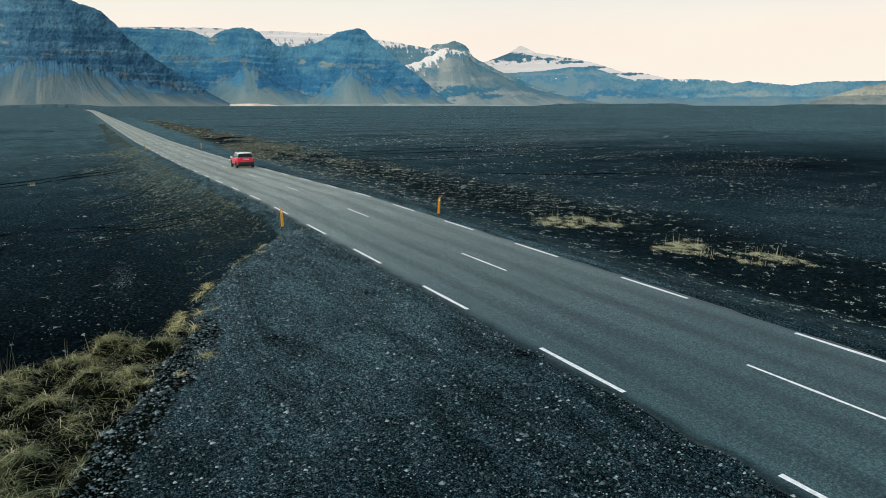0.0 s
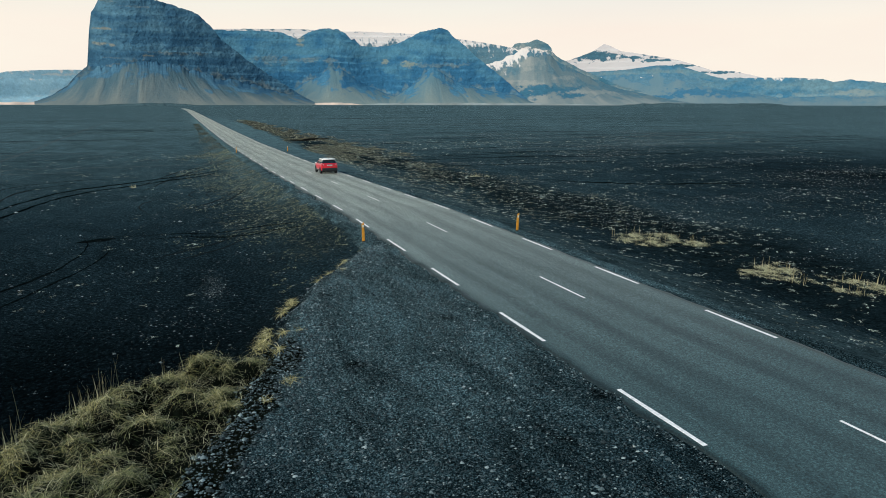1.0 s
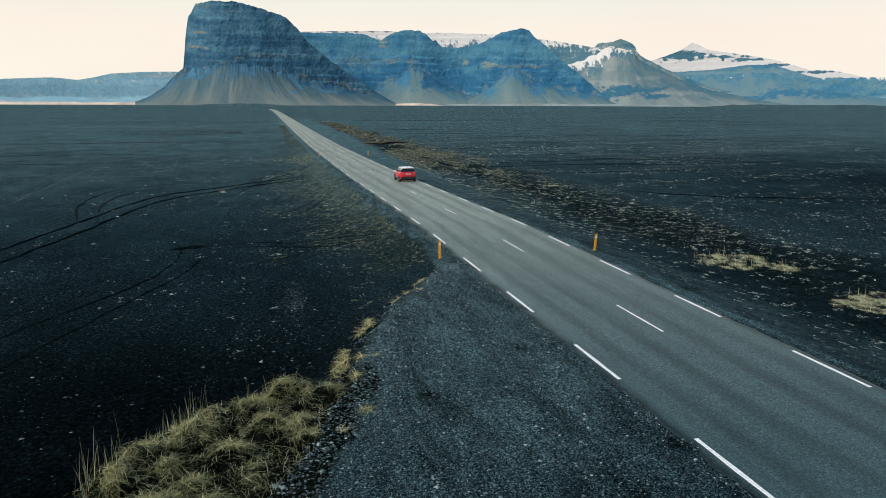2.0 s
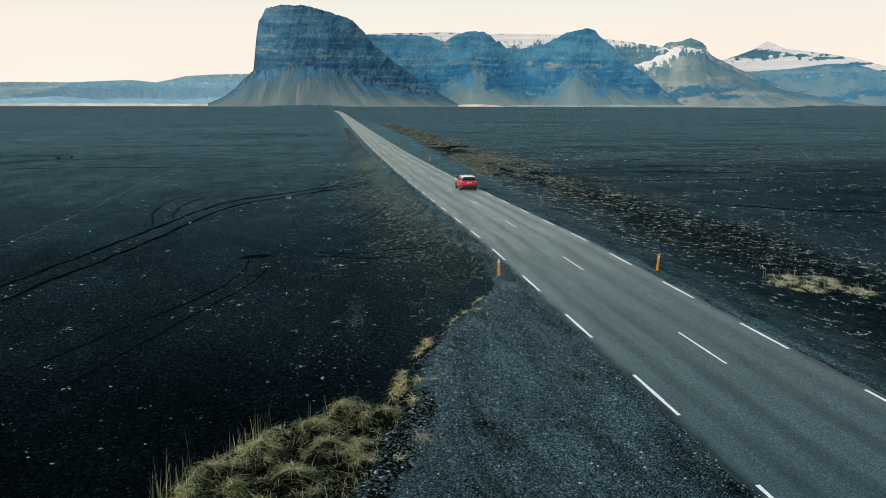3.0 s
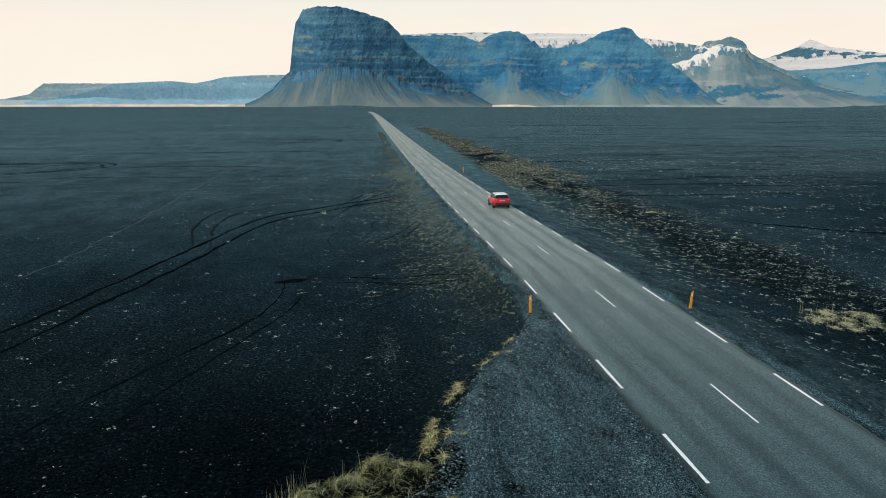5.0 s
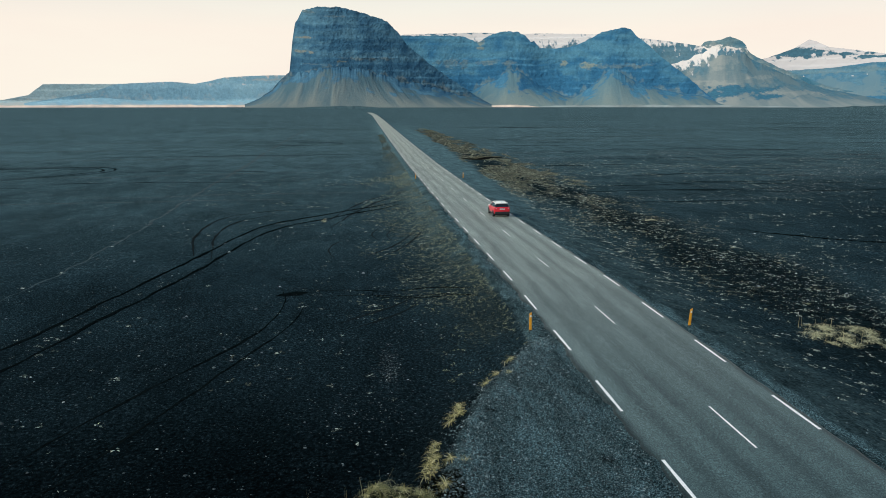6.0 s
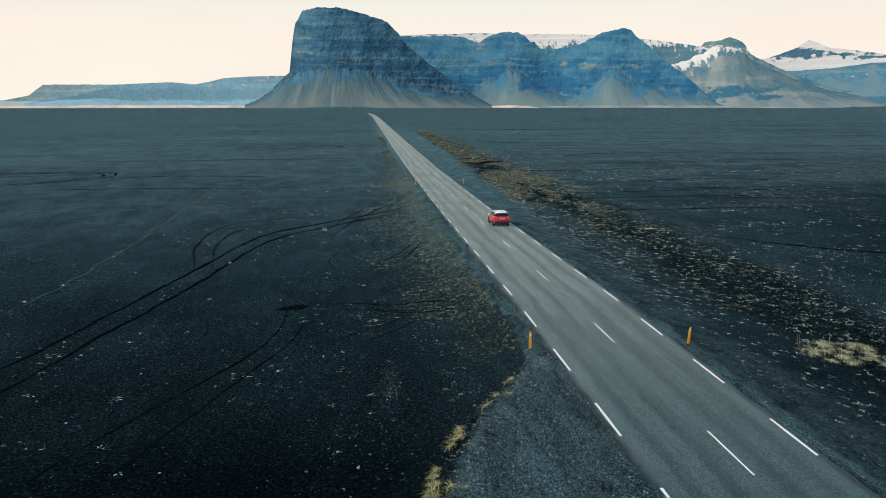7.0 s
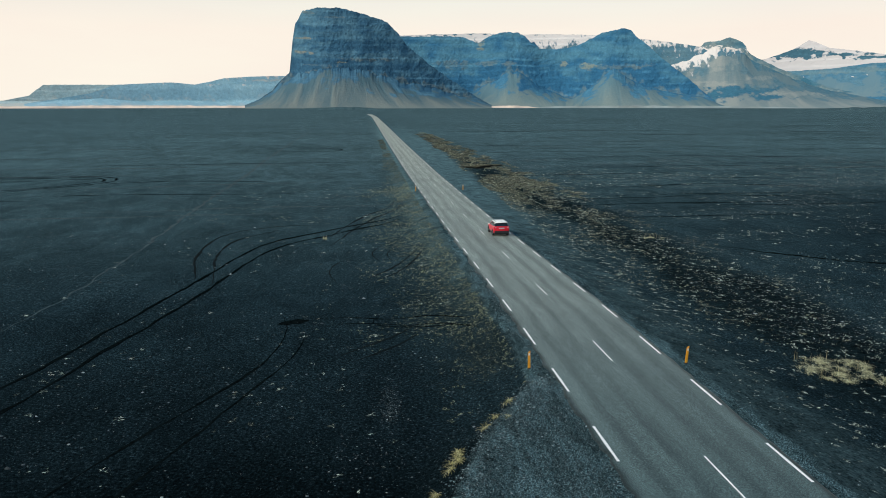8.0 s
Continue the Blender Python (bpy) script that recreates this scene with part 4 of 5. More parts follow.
    scatter("pale_pebbles", BRIGHT, x, y, np.minimum((0.016 + 0.016 * rng.exponential(1.0, len(x))) * (0.7 + y / 90), 0.18), 0.5, "scattered pale pebbles on the black sand")


build_stones()


# ---- plants ----
def blades(name, mat, px, py, length, width, lean, label, parent=None, category="grass", kind="stuff", droop=0.6, wind=(0.15, -0.12), away=None, lift=None):
    """Bent grass blades, each four quads that taper to a tip. away: the way each one leans, in radians."""
    n = len(px)
    a = rng.uniform(0, 6.283, n) if away is None else away
    dx = np.cos(a) * lean + wind[0] * lean
    dy = np.sin(a) * lean + wind[1] * lean
    side = a + 1.571 + rng.uniform(-0.7, 0.7, n)
    wx, wy = np.cos(side) * width / 2, np.sin(side) * width / 2
    gz = ground_height(px, py) - 0.03 + (0 if lift is None else lift)
    bend = np.clip(droop * np.hypot(dx, dy), 0, 1.15)
    cols = []
    for t, w in ((0, 1.0), (0.3, 0.95), (0.6, 0.75), (0.85, 0.45), (1.0, 0.08)):
        x = px + dx * length * t ** 1.4
        y = py + dy * length * t ** 1.4
        z = gz + length * (t * (1 - 0.35 * bend) - bend * 0.62 * t ** 2.2)
        cols += [np.stack([x - wx * w, y - wy * w, z], 1), np.stack([x + wx * w, y + wy * w, z], 1)]
    v = np.stack(cols, 1).reshape(-1, 3)
    q = np.array([(0, 1, 3, 2), (2, 3, 5, 4), (4, 5, 7, 6), (6, 7, 9, 8)])
    f = (q[None] + 10 * np.arange(n)[:, None, None]).reshape(-1, 4)
    ob = mesh_object(name, v, f, mat, parent)
    return tagged(ob, label, category if parent is None else "", kind=kind)


def tussocks(cx, cy, radius, each, dome=0.5, spread=0.5):
    """Places of blades in tussocks, the way each leans (outwards) and how high on the tussock's dome it starts."""
    q = np.sqrt(rng.uniform(0, 1, (len(cx), each)))
    r = radius[:, None] * q
    a = rng.uniform(0, 6.283, (len(cx), each))
    lift = dome * radius[:, None] * (1 - q * q)
    return (cx[:, None] + r * np.cos(a)).ravel(), (cy[:, None] + r * np.sin(a)).ravel(), (a + rng.normal(0, spread, a.shape)).ravel(), lift.ravel()


def build_bank_grass():
    def mat_of(n, least, low):
        """Places on the bank where turf stands, and the way the wind has laid it, which turns from clump to clump."""
        x, y = rng.uniform(-20.5, -11.3, n), rng.uniform(low, 20.8, n)
        clump = mound_at(x, y) + 1.3 * fbm(x * 2.6, y * 2.6, 4, 55, 0.6)
        keep = (inside(BANK, x, y) > -0.15) & (clump > least + 0.25 * rng.uniform(-1, 1, n))
        x, y = x[keep], y[keep]
        way = 9.0 * fbm(x * 2.0, y * 2.0, 3, 56) - 0.6 + rng.normal(0, 1.2, len(x))
        return x, y, way

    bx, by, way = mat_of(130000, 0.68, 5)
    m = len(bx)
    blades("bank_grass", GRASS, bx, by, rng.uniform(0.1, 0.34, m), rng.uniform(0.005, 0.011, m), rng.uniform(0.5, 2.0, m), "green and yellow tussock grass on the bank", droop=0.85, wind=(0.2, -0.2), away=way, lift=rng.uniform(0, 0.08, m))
    # yellow crowns of the tussocks, in the brighter grass that imitates sunlight
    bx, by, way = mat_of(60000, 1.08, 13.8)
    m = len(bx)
    blades("crown_grass", BRIGHT_GRASS, bx, by, rng.uniform(0.1, 0.32, m), rng.uniform(0.005, 0.011, m), rng.uniform(0.7, 2.0, m), "yellow tops of the tussocks on the bank", droop=0.9, wind=(0.2, -0.2), away=way, lift=rng.uniform(0.03, 0.14, m))
    # straggling strands over the bare hollows
    n = 8500
    x, y = rng.uniform(-20.5, -11.5, n), rng.uniform(5, 20.6, n)
    keep = inside(BANK, x, y) > -0.25
    x, y = x[keep], y[keep]
    m = len(x)
    blades("loose_grass", ISLE, x, y, rng.uniform(0.14, 0.45, m), rng.uniform(0.0035, 0.007, m), rng.uniform(0.4, 2.0, m), "loose pale strands on the bank", droop=1.0, lift=rng.uniform(0, 0.2, m))
    # taller seed stalks along the far rim, in a few groups
    at = np.array([(-16.98, 18.1), (-16.6, 18.3), (-16.35, 18.4), (-16.1, 18.6), (-15.8, 18.9), (-14.6, 19.4), (-13.95, 20.2), (-13.2, 20.6), (-18.0, 15.9), (-17.6, 16.4), (-17.9, 15.3)])
    many = [9, 14, 13, 14, 14, 5, 13, 6, 12, 12, 11]
    sx, sy = (np.repeat(at[:, q], many) + rng.normal(0, 0.12, sum(many)) for q in (0, 1))
    k = len(sx)
    blades("seed_stalks", ISLE, sx, sy, rng.uniform(0.6, 1.2, k), rng.uniform(0.006, 0.009, k), rng.uniform(0.05, 0.4, k), "tall dry seed stalks on the bank", droop=0.2, lift=0.3)
    # clumps that follow the rim of the lay-by
    at = np.array([(-9.7, 26.8), (-9.8, 26.4), (-10.1, 26.1), (-10.25, 25.6), (-9.8, 25.9), (-11.1, 23.7), (-11.25, 23.2), (-11.4, 22.6), (-11.2, 22.3), (-11.5, 22.0), (-11.65, 21.3), (-11.4, 21.5),
                   (-10.8, 21.6), (-11.2, 19.8), (-12.9, 21.0), (-13.2, 20.9), (-12.5, 21.1), (-8.3, 28.2), (-7.6, 29.2), (-6.7, 30.6)])
    bx, by, way, lift = tussocks(at[:, 0], at[:, 1], rng.uniform(0.08, 0.22, len(at)), 55, 0.35, 2.8)
    m = len(bx)
    blades("rim_grass", BRIGHT_GRASS, bx, by, rng.uniform(0.15, 0.42, m), rng.uniform(0.01, 0.018, m), rng.uniform(0.9, 1.5, m), "straw-coloured grass along the gravel rim", droop=0.9, wind=(0.1, -0.2), away=way, lift=lift + 0.1)
    # low sprigs in the gravel
    gx, gy = np.array([-11.3, -11.15, -12.0, -10.3, -7.2]), np.array([17.1, 17.25, 16.1, 21.2, 28.6])
    bx, by, way, lift = tussocks(gx, gy, np.array([0.22, 0.2, 0.14, 0.15, 0.2]), 50, 0.2, 2.0)
    m = len(bx)
    blades("gravel_sprigs", BRIGHT_GRASS, bx, by, rng.uniform(0.1, 0.26, m), rng.uniform(0.006, 0.012, m), rng.uniform(0.6, 1.2, m), "low green sprigs in the gravel", droop=0.8, away=way, lift=lift)


build_bank_grass()


def grass_island(cx, cy, rx, ry, turn, count, label, tall=0.5):
    r, a = np.sqrt(rng.uniform(0, 1, count)), rng.uniform(0, 6.283, count)
    u, w = r * np.cos(a) * rx, r * np.sin(a) * ry
    c, s = math.cos(radians(turn)), math.sin(radians(turn))
    x, y = cx + u * c - w * s, cy + u * s + w * c
    x, y = x + rng.normal(0, 0.35, count), y + rng.normal(0, 0.3, count)
    keep = (fbm(x * 1.3, y * 1.3, 3, 111) > 0.04) | (rng.uniform(0, 1, count) < 0.2)
    keep[:3] = True
    bx, by, way, lift = tussocks(x[keep], y[keep], rng.uniform(0.08, 0.24, keep.sum()), 30, 0.5, 1.8)
    m = len(bx)
    top = tagged(new("grass_island"), label, "grass", "grass islands on the sand")
    blades("grass_tuft", ISLE, bx, by, rng.uniform(0.5, 1.0, m) * tall, rng.uniform(0.012, 0.022, m), rng.uniform(0.8, 1.5, m), "", top, droop=0.95, away=way, lift=lift)
    k = 16
    sx, sy = rng.choice(bx, k), rng.choice(by, k)
    blades("stalk_tuft", STRAW, sx, sy, rng.uniform(0.7, 1.1, k) * tall * 1.6, rng.uniform(0.012, 0.02, k), rng.uniform(0.05, 0.2, k), "thin upright stalks", top, droop=0.2)


grass_island(15.3, 36.3, 2.2, 0.9, 4, 105, "ragged island of straw-coloured grass on black sand")
grass_island(14.4, 34.6, 0.9, 0.7, 0, 36, "matted straw-coloured clump in front of a larger island", 0.4)
grass_island(17.1, 33.7, 1.3, 0.4, -42, 30, "thin tail of straw-coloured grass on black sand", 0.4)
grass_island(16.2, 26.5, 1.7, 0.6, -8, 60, "straw-coloured grass island with thin stalks", 0.42)
grass_island(15.7, 24.9, 0.9, 0.25, -40, 14, "sparse straw-coloured wisps on grey gravel", 0.3)
grass_island(18.2, 22.5, 2.5, 0.45, -82, 52, "low straggling straw-coloured grass island", 0.4)
grass_island(16.2, 22.2, 1.0, 0.3, -75, 16, "small straw-coloured tuft beside a longer one", 0.32)
grass_island(22.2, 79.0, 1.6, 0.7, -10, 26, "pale tuft within the mossy strip", 0.4)
grass_island(-18.9, 85.0, 0.7, 0.35, 0, 12, "small pale tuft on the black sand", 0.3)


def sprigs(name, mat, cx, cy, size, each, label):
    """Short flattened tufts of a few broad blades."""
    n = len(cx)
    a = rng.uniform(0, 6.283, (n, each))
    q = rng.uniform(0, 0.5, (n, each)) * size[:, None]
    x, y = (cx[:, None] + q * np.cos(a)).ravel(), (cy[:, None] + q * np.sin(a)).ravel()
    a = (a + rng.normal(0, 0.6, a.shape)).ravel()
    ln = np.repeat(size, each) * rng.uniform(0.5, 1.1, n * each)
    w = ln * rng.uniform(0.2, 0.5, n * each)
    z = ground_height(x, y) - 0.01
    px, py = -np.sin(a) * w, np.cos(a) * w
    dx, dy = np.cos(a) * ln, np.sin(a) * ln
    up = ln * rng.uniform(0.03, 0.2, n * each)
    cols = [np.stack([x - 0.5 * px, y - 0.5 * py, z], 1), np.stack([x + 0.5 * px, y + 0.5 * py, z], 1),
            np.stack([x + 0.55 * dx + 0.5 * px, y + 0.55 * dy + 0.5 * py, z + up], 1), np.stack([x + 0.55 * dx - 0.5 * px, y + 0.55 * dy - 0.5 * py, z + up], 1),
            np.stack([x + dx, y + dy, z + 0.75 * up], 1)]
    v = np.stack(cols, 1).reshape(-1, 3)
    k = 5 * np.arange(n * each)[:, None]
    f = [tuple(t) for t in (np.array([[0, 1, 2, 3]]) + k).tolist()] + [tuple(t) for t in (np.array([[3, 2, 4]]) + k).tolist()]
    return tagged(mesh_object(name, v, f, mat), label, "moss", kind="stuff")


def moss_places(n, y0, y1, bend):
    y = y0 + (y1 - y0) * rng.uniform(0, 1, n) ** bend
    lo = np.interp(y, [10, 25, 40, 72, 150, 345], [8.2, 8.6, 9.6, 10.5, 13.5, 18])
    hi = np.interp(y, [10, 40, 60, 92, 118, 220, 380], [21, 23, 24, 27, 26, 25, 22])
    x = lo - 2.0 + (hi - lo + 5) * rng.uniform(0, 1, n)
    band = np.minimum((x - lo) / 2.5, (hi - x) / 4.0)
    keep = 2.0 * fbm(x * 0.35, y * 0.12, 4, 121) + 0.4 * np.clip(band, -1.2, 1) > rng.uniform(-0.25, 0.8, n)
    return x[keep], y[keep]


def wind_tufts(name, x, y, mat, label, scale=1.0):
    each, n = 14, len(x)
    size = scale * rng.uniform(0.6, 1.8, n) * (1.1 + y / 190)
    bx = (x[:, None] + 0.055 * size[:, None] * rng.normal(0, 1, (n, each))).ravel()
    by = (y[:, None] + 0.05 * size[:, None] * rng.normal(0, 1, (n, each))).ravel()
    way = rng.choice([0.15, 3.3], n * each, p=[0.6, 0.4]) + rng.normal(0, 0.8, n * each)
    size = np.repeat(size, each)
    blades(name, mat, bx, by, rng.uniform(0.07, 0.17, n * each) * size, rng.uniform(0.022, 0.05, n * each) * size, rng.uniform(0.9, 1.4, n * each), label, droop=0.95, away=way)


def build_moss():
    # low tufts that lie flattened by the wind, each apart from the next
    n = 11000
    y = 11 + 150 * rng.uniform(0, 1, n) ** 1.1
    x = 5.2 + 22 * rng.uniform(0, 1, n)
    keep = 0.42 + 0.22 * fbm(x * 0.3, y * 0.22, 4, 121) - 0.12 * np.clip((7.0 - x) / 2, 0, 1) - 0.6 * np.clip((x - 22) / 5, 0, 1) - 0.3 * np.clip(np.interp(y, [11, 60, 100, 160], [5, 6, 10, 14]) - x, 0, 2) > rng.uniform(0, 1.1, n)
    wind_tufts("wind_tufts", x[keep], y[keep], FLECK, "small pale tufts flattened by wind on dark earth", np.interp(x[keep], [6, 10], [0.5, 0.85]))
    n = 7000
    y = 9 + 75 * rng.uniform(0, 1, n)
    x = 4.7 + 7.5 * rng.uniform(0, 1, n)
    keep = 0.5 + 0.6 * fbm(x * 0.4, y * 0.2, 4, 129) > rng.uniform(0, 1.1, n)
    wind_tufts("shoulder_tufts", x[keep], y[keep], FLECK, "fine pale wisps flattened on the gravel shoulder", 0.36)
    n = 2600
    y = 22 + 120 * rng.uniform(0, 1, n) ** 1.3
    x = -7 - 34 * rng.uniform(0, 1, n) ** 1.6
    keep = (1.2 * fbm(x * 0.12, y * 0.1, 4, 127) > rng.uniform(-0.2, 0.55, n)) & (inside(BANK, x, y) < -0.5) & (x < np.interp(y, EDGE_Y, EDGE_X) - 1.5)
    wind_tufts("sand_tufts", x[keep], y[keep], FLECK, "scattered pale tufts flattened on black sand", 0.75)
    n = 22000
    y = 31.5 + 110 * rng.uniform(0, 1, n) ** 1.25
    x = -4.9 - 9.5 * rng.uniform(0, 1, n)
    keep = 0.5 + 1.1 * fbm(x * 0.3, y * 0.15, 4, 128) - 0.45 * np.clip((-x - 9.5) / 4, 0, 1) > rng.uniform(0, 1.1, n)
    wind_tufts("verge_tufts", x[keep], y[keep], VERGE_TUFT, "olive tufts on the road embankment", 0.56)
    x, y = moss_places(3000, 13, 85, 1.15)
    sprigs("moss_strip", MOSS, x, y, np.minimum(0.05 + 0.035 * rng.exponential(1.0, len(x)), 0.18) * (1 + y / 150), 5, "dry brown tufts and moss along the road")
    x, y = moss_places(64000, 45, 400, 1.5)
    keep = rng.uniform(0, 1, len(y)) < 0.05 + 0.95 * smooth(65, 150, y)
    x, y = x[keep], y[keep]
    sprigs("moss_strip", MOSS_WARM, x, y, np.minimum(0.14 + 0.1 * rng.exponential(1.0, len(x)), 0.6) * (0.6 + y / 150), 6, "brown and yellow moss cushions along the road")
    x, y = moss_places(26000, 120, 420, 1.2)
    sprigs("moss_strip", VERGE_TUFT, x, y, np.minimum(0.1 + 0.1 * rng.exponential(1.0, len(x)), 0.5) * (0.5 + y / 200), 5, "yellow-green moss far along the road")
    x, y = moss_places(30000, 40, 360, 1.5)
    keep = rng.uniform(0, 1, len(y)) < 0.1 + 0.9 * smooth(60, 130, y)
    x, y = x[keep], y[keep]
    scatter("moss_mounds", MOSS_WARM, x, y, np.minimum(0.05 + 0.05 * rng.exponential(1.0, len(x)), 0.28) * (0.5 + y / 190), 0.4, "brown moss mounds along the road", category="moss")
    n = 26000
    y = 24 + 150 * rng.uniform(0, 1, n) ** 1.1
    x = 19 + 75 * rng.uniform(0, 1, n) ** 1.2 * (0.4 + y / 120)
    keep = 0.15 + 0.9 * fbm(x * 0.05, y * 0.16, 4, 124) > rng.uniform(0, 0.9, n)
    x, y = x[keep], y[keep]
    sprigs("plain_lichen", FLECK, x, y, np.minimum(0.07 + 0.06 * rng.exponential(1.0, len(x)), 0.35) * (0.8 + y / 110), 5, "pale lichen flecks out on the plain")
    n = 26000
    y = 33 + 300 * rng.uniform(0, 1, n) ** 2
    x = -5.0 - 6.0 * rng.uniform(0, 1, n) ** 1.2 * np.clip(1.4 - y / 250, 0.4, 1)
    keep = fbm(x * 0.3, y * 0.15, 3, 122) - 0.35 * np.clip((-x - 7.5) / 3, -0.3, 1) > rng.uniform(-0.3, 0.4, n)
    x, y = x[keep], y[keep]
    sprigs("moss_verge", OLIVE, x, y, np.minimum(0.06 + 0.05 * rng.exponential(1.0, len(x)), 0.35) * (0.8 + y / 150), 6, "thin yellowish moss on the embankment")
    n = 2600
    y = 24 + 100 * rng.uniform(0, 1, n) ** 1.5
    x = -9 - 25 * rng.uniform(0, 1, n)
    keep = (fbm(x * 0.15, y * 0.15, 3, 123) > rng.uniform(-0.1, 0.6, n)) & (inside(BANK, x, y) < -0.3)
    x, y = x[keep], y[keep]
    sprigs("sand_lichen", MOSS, x, y, np.minimum(0.05 + 0.06 * rng.exponential(1.0, len(x)), 0.35), 6, "stray pale cushions on the black sand")


build_moss()


def spline(points, step=0.6):
    p = np.array(points, float)
    p = np.vstack([2 * p[0] - p[1], p, 2 * p[-1] - p[-2]])
    out = []
    for k in range(1, len(p) - 2):
        a, b, c, d = p[k - 1], p[k], p[k + 1], p[k + 2]
        n = max(int(np.linalg.norm(c - b) / step), 2)
        t = np.linspace(0, 1, n, endpoint=False)[:, None]
        out.append(0.5 * (2 * b + (c - a) * t + (2 * a - 5 * b + 4 * c - d) * t ** 2 + (3 * b - a - 3 * c + d) * t ** 3))
    return np.vstack(out + [p[-2][None]])


def earth_bank(points, high, deep, label):
    """A small eroded step of dark earth with a mossy lip."""
    line = spline(points, 0.5)
    tan = np.gradient(line, axis=0)
    nor = np.stack([-tan[:, 1], tan[:, 0]], 1) / np.linalg.norm(tan, axis=1)[:, None]
    k = np.arange(len(line))
    ends = np.sin(np.pi * k / (len(line) - 1)) ** 0.5
    wob = 1 + 0.7 * fbm(k * 0.3, k * 0.0, 4, 131)
    top = tagged(new("earth_bank"), label, "earth bank")
    face, lip = [], []
    for o, h in ((-0.5, -0.15), (-0.3, 0.45), (-0.2, 0.9), (0.0, 1.0)):
        q = line + nor * (o * deep * wob)[:, None]
        face.append(np.column_stack([q, ground_height(q[:, 0], q[:, 1]) + h * high * ends * wob - 0.05]))
    for o, h in ((-0.22, 0.93), (0.2, 1.08), (0.7, 1.15), (1.3, 0.8), (2.2, -0.2)):
        q = line + nor * (o * deep * wob)[:, None]
        lip.append(np.column_stack([q, ground_height(q[:, 0], q[:, 1]) + h * high * ends * wob - 0.04]))
    mesh_object("face", np.stack(face, 1).reshape(-1, 3), grid_faces(len(line), 4)[:, ::-1], EARTH, top, True)
    tagged(mesh_object("lip", np.stack(lip, 1).reshape(-1, 3), grid_faces(len(line), 5)[:, ::-1], LIP, top, True), "brown mossy lip")


# ---- wheel ruts in the sand ----
def rut(points, width=0.34, label="wheel rut pressed into black sand", depth=1.0, seed=1, mat=None, fade=0.25):
    line = spline(points)
    tan = np.gradient(line, axis=0)
    nor = np.stack([-tan[:, 1], tan[:, 0]], 1) / np.linalg.norm(tan, axis=1)[:, None]
    prof = [(-1.5, -0.02), (-0.95, 0.035), (-0.5, 0.008), (0.5, 0.008), (0.95, 0.035), (1.5, -0.02)]
    wob = 1 + 0.9 * fbm(np.arange(len(line)) * 0.3, np.arange(len(line)) * 0.0, 3, seed)
    k = np.arange(len(line)) / (len(line) - 1)
    wob = wob * np.clip(np.minimum(k, 1 - k) / fade, 0.02, 1) ** 0.7
    sway = 0.9 * width * fbm(np.arange(len(line)) * 0.2, np.arange(len(line)) * 0.0 + 4, 3, seed + 3)
    rows = []
    for o, h in prof:
        q = line + nor * (o * width / 2 * wob + sway)[:, None]
        rows.append(np.column_stack([q, ground_height(q[:, 0], q[:, 1]) + h * depth * wob + 0.012]))
    v = np.stack(rows, 1).reshape(-1, 3)
    ob = mesh_object("wheel_rut", v, grid_faces(len(line), len(prof))[:, ::-1], mat or RUT, shade=True)
    return tagged(ob, label, "wheel rut", "wheel ruts across the sand")


earth_bank([(13.0, 186.0), (16.5, 181.5), (20.5, 184.5), (25.5, 190.0)], 0.55, 1.5, "dark eroded earth step with a brown lip")

rut([(-46, 16), (-40, 28), (-35.2, 39.2), (-32.7, 50.2), (-29.8, 63.2), (-26.2, 81), (-18.9, 90.5), (-6.4, 102.5)], 0.21, seed=1, fade=0.12)
rut([(-43.6, 13.5), (-38.3, 25.2), (-33.5, 36), (-31.2, 46), (-28.4, 58.4), (-24.7, 78), (-17.8, 88.2), (-6.2, 99.8)], 0.21, seed=2, fade=0.12)
rut([(-29.8, 63), (-32.7, 76.6), (-32, 88.6), (-25.4, 94.4), (-19, 95)], 0.2, depth=0.4, seed=3, mat=FAINT)
rut([(-28, 62), (-30.4, 76), (-29.8, 85.5), (-24.8, 91.8)], 0.2, depth=0.4, seed=4, mat=FAINT)
rut([(-125, 181), (-101, 172), (-79, 171), (-71.4, 164), (-73, 155), (-86, 142), (-104, 124)], 0.45, depth=0.8, seed=5)
rut([(-122, 179), (-100, 169.6), (-80, 168.6), (-74, 163), (-75.4, 156), (-88, 143.5), (-106, 125)], 0.45, depth=0.8, seed=6)
rut([(-73, 154), (-57, 158.5), (-40, 156), (-33, 153)], 0.5, depth=0.8, seed=7)
rut([(-80, 133), (-58, 134), (-38, 132), (-24, 133)], 0.45, depth=0.5, seed=17)
rut([(-30, 20), (-26.5, 29), (-23.1, 35.5), (-20.3, 41.9), (-19.6, 47.4), (-20.4, 52)], 0.14, depth=0.4, seed=8, fade=0.5)
rut([(-28, 18), (-23.8, 28.1), (-20.6, 36.7), (-18.6, 42.5), (-18.1, 48)], 0.14, depth=0.4, seed=9, fade=0.5)
rut([(-18.2, 50.5), (-15, 50.2), (-12.4, 49.6), (-8.9, 49.2), (-5.8, 45.5)], 0.12, depth=0.4, seed=10)
rut([(-12.2, 51.2), (-13.2, 49.4), (-12.8, 48.0), (-10.4, 47.2), (-7.4, 45.6), (-5.9, 43.0)], 0.12, depth=0.4, seed=11)
rut([(-16.5, 48.8), (-13.8, 48.6), (-11.2, 47.9), (-8.4, 46.8), (-6.2, 44.2)], 0.12, depth=0.4, seed=12)
rut([(-14.6, 41.0), (-12.0, 43.2), (-9.6, 46.0)], 0.15, depth=0.3, seed=13, mat=FAINT)
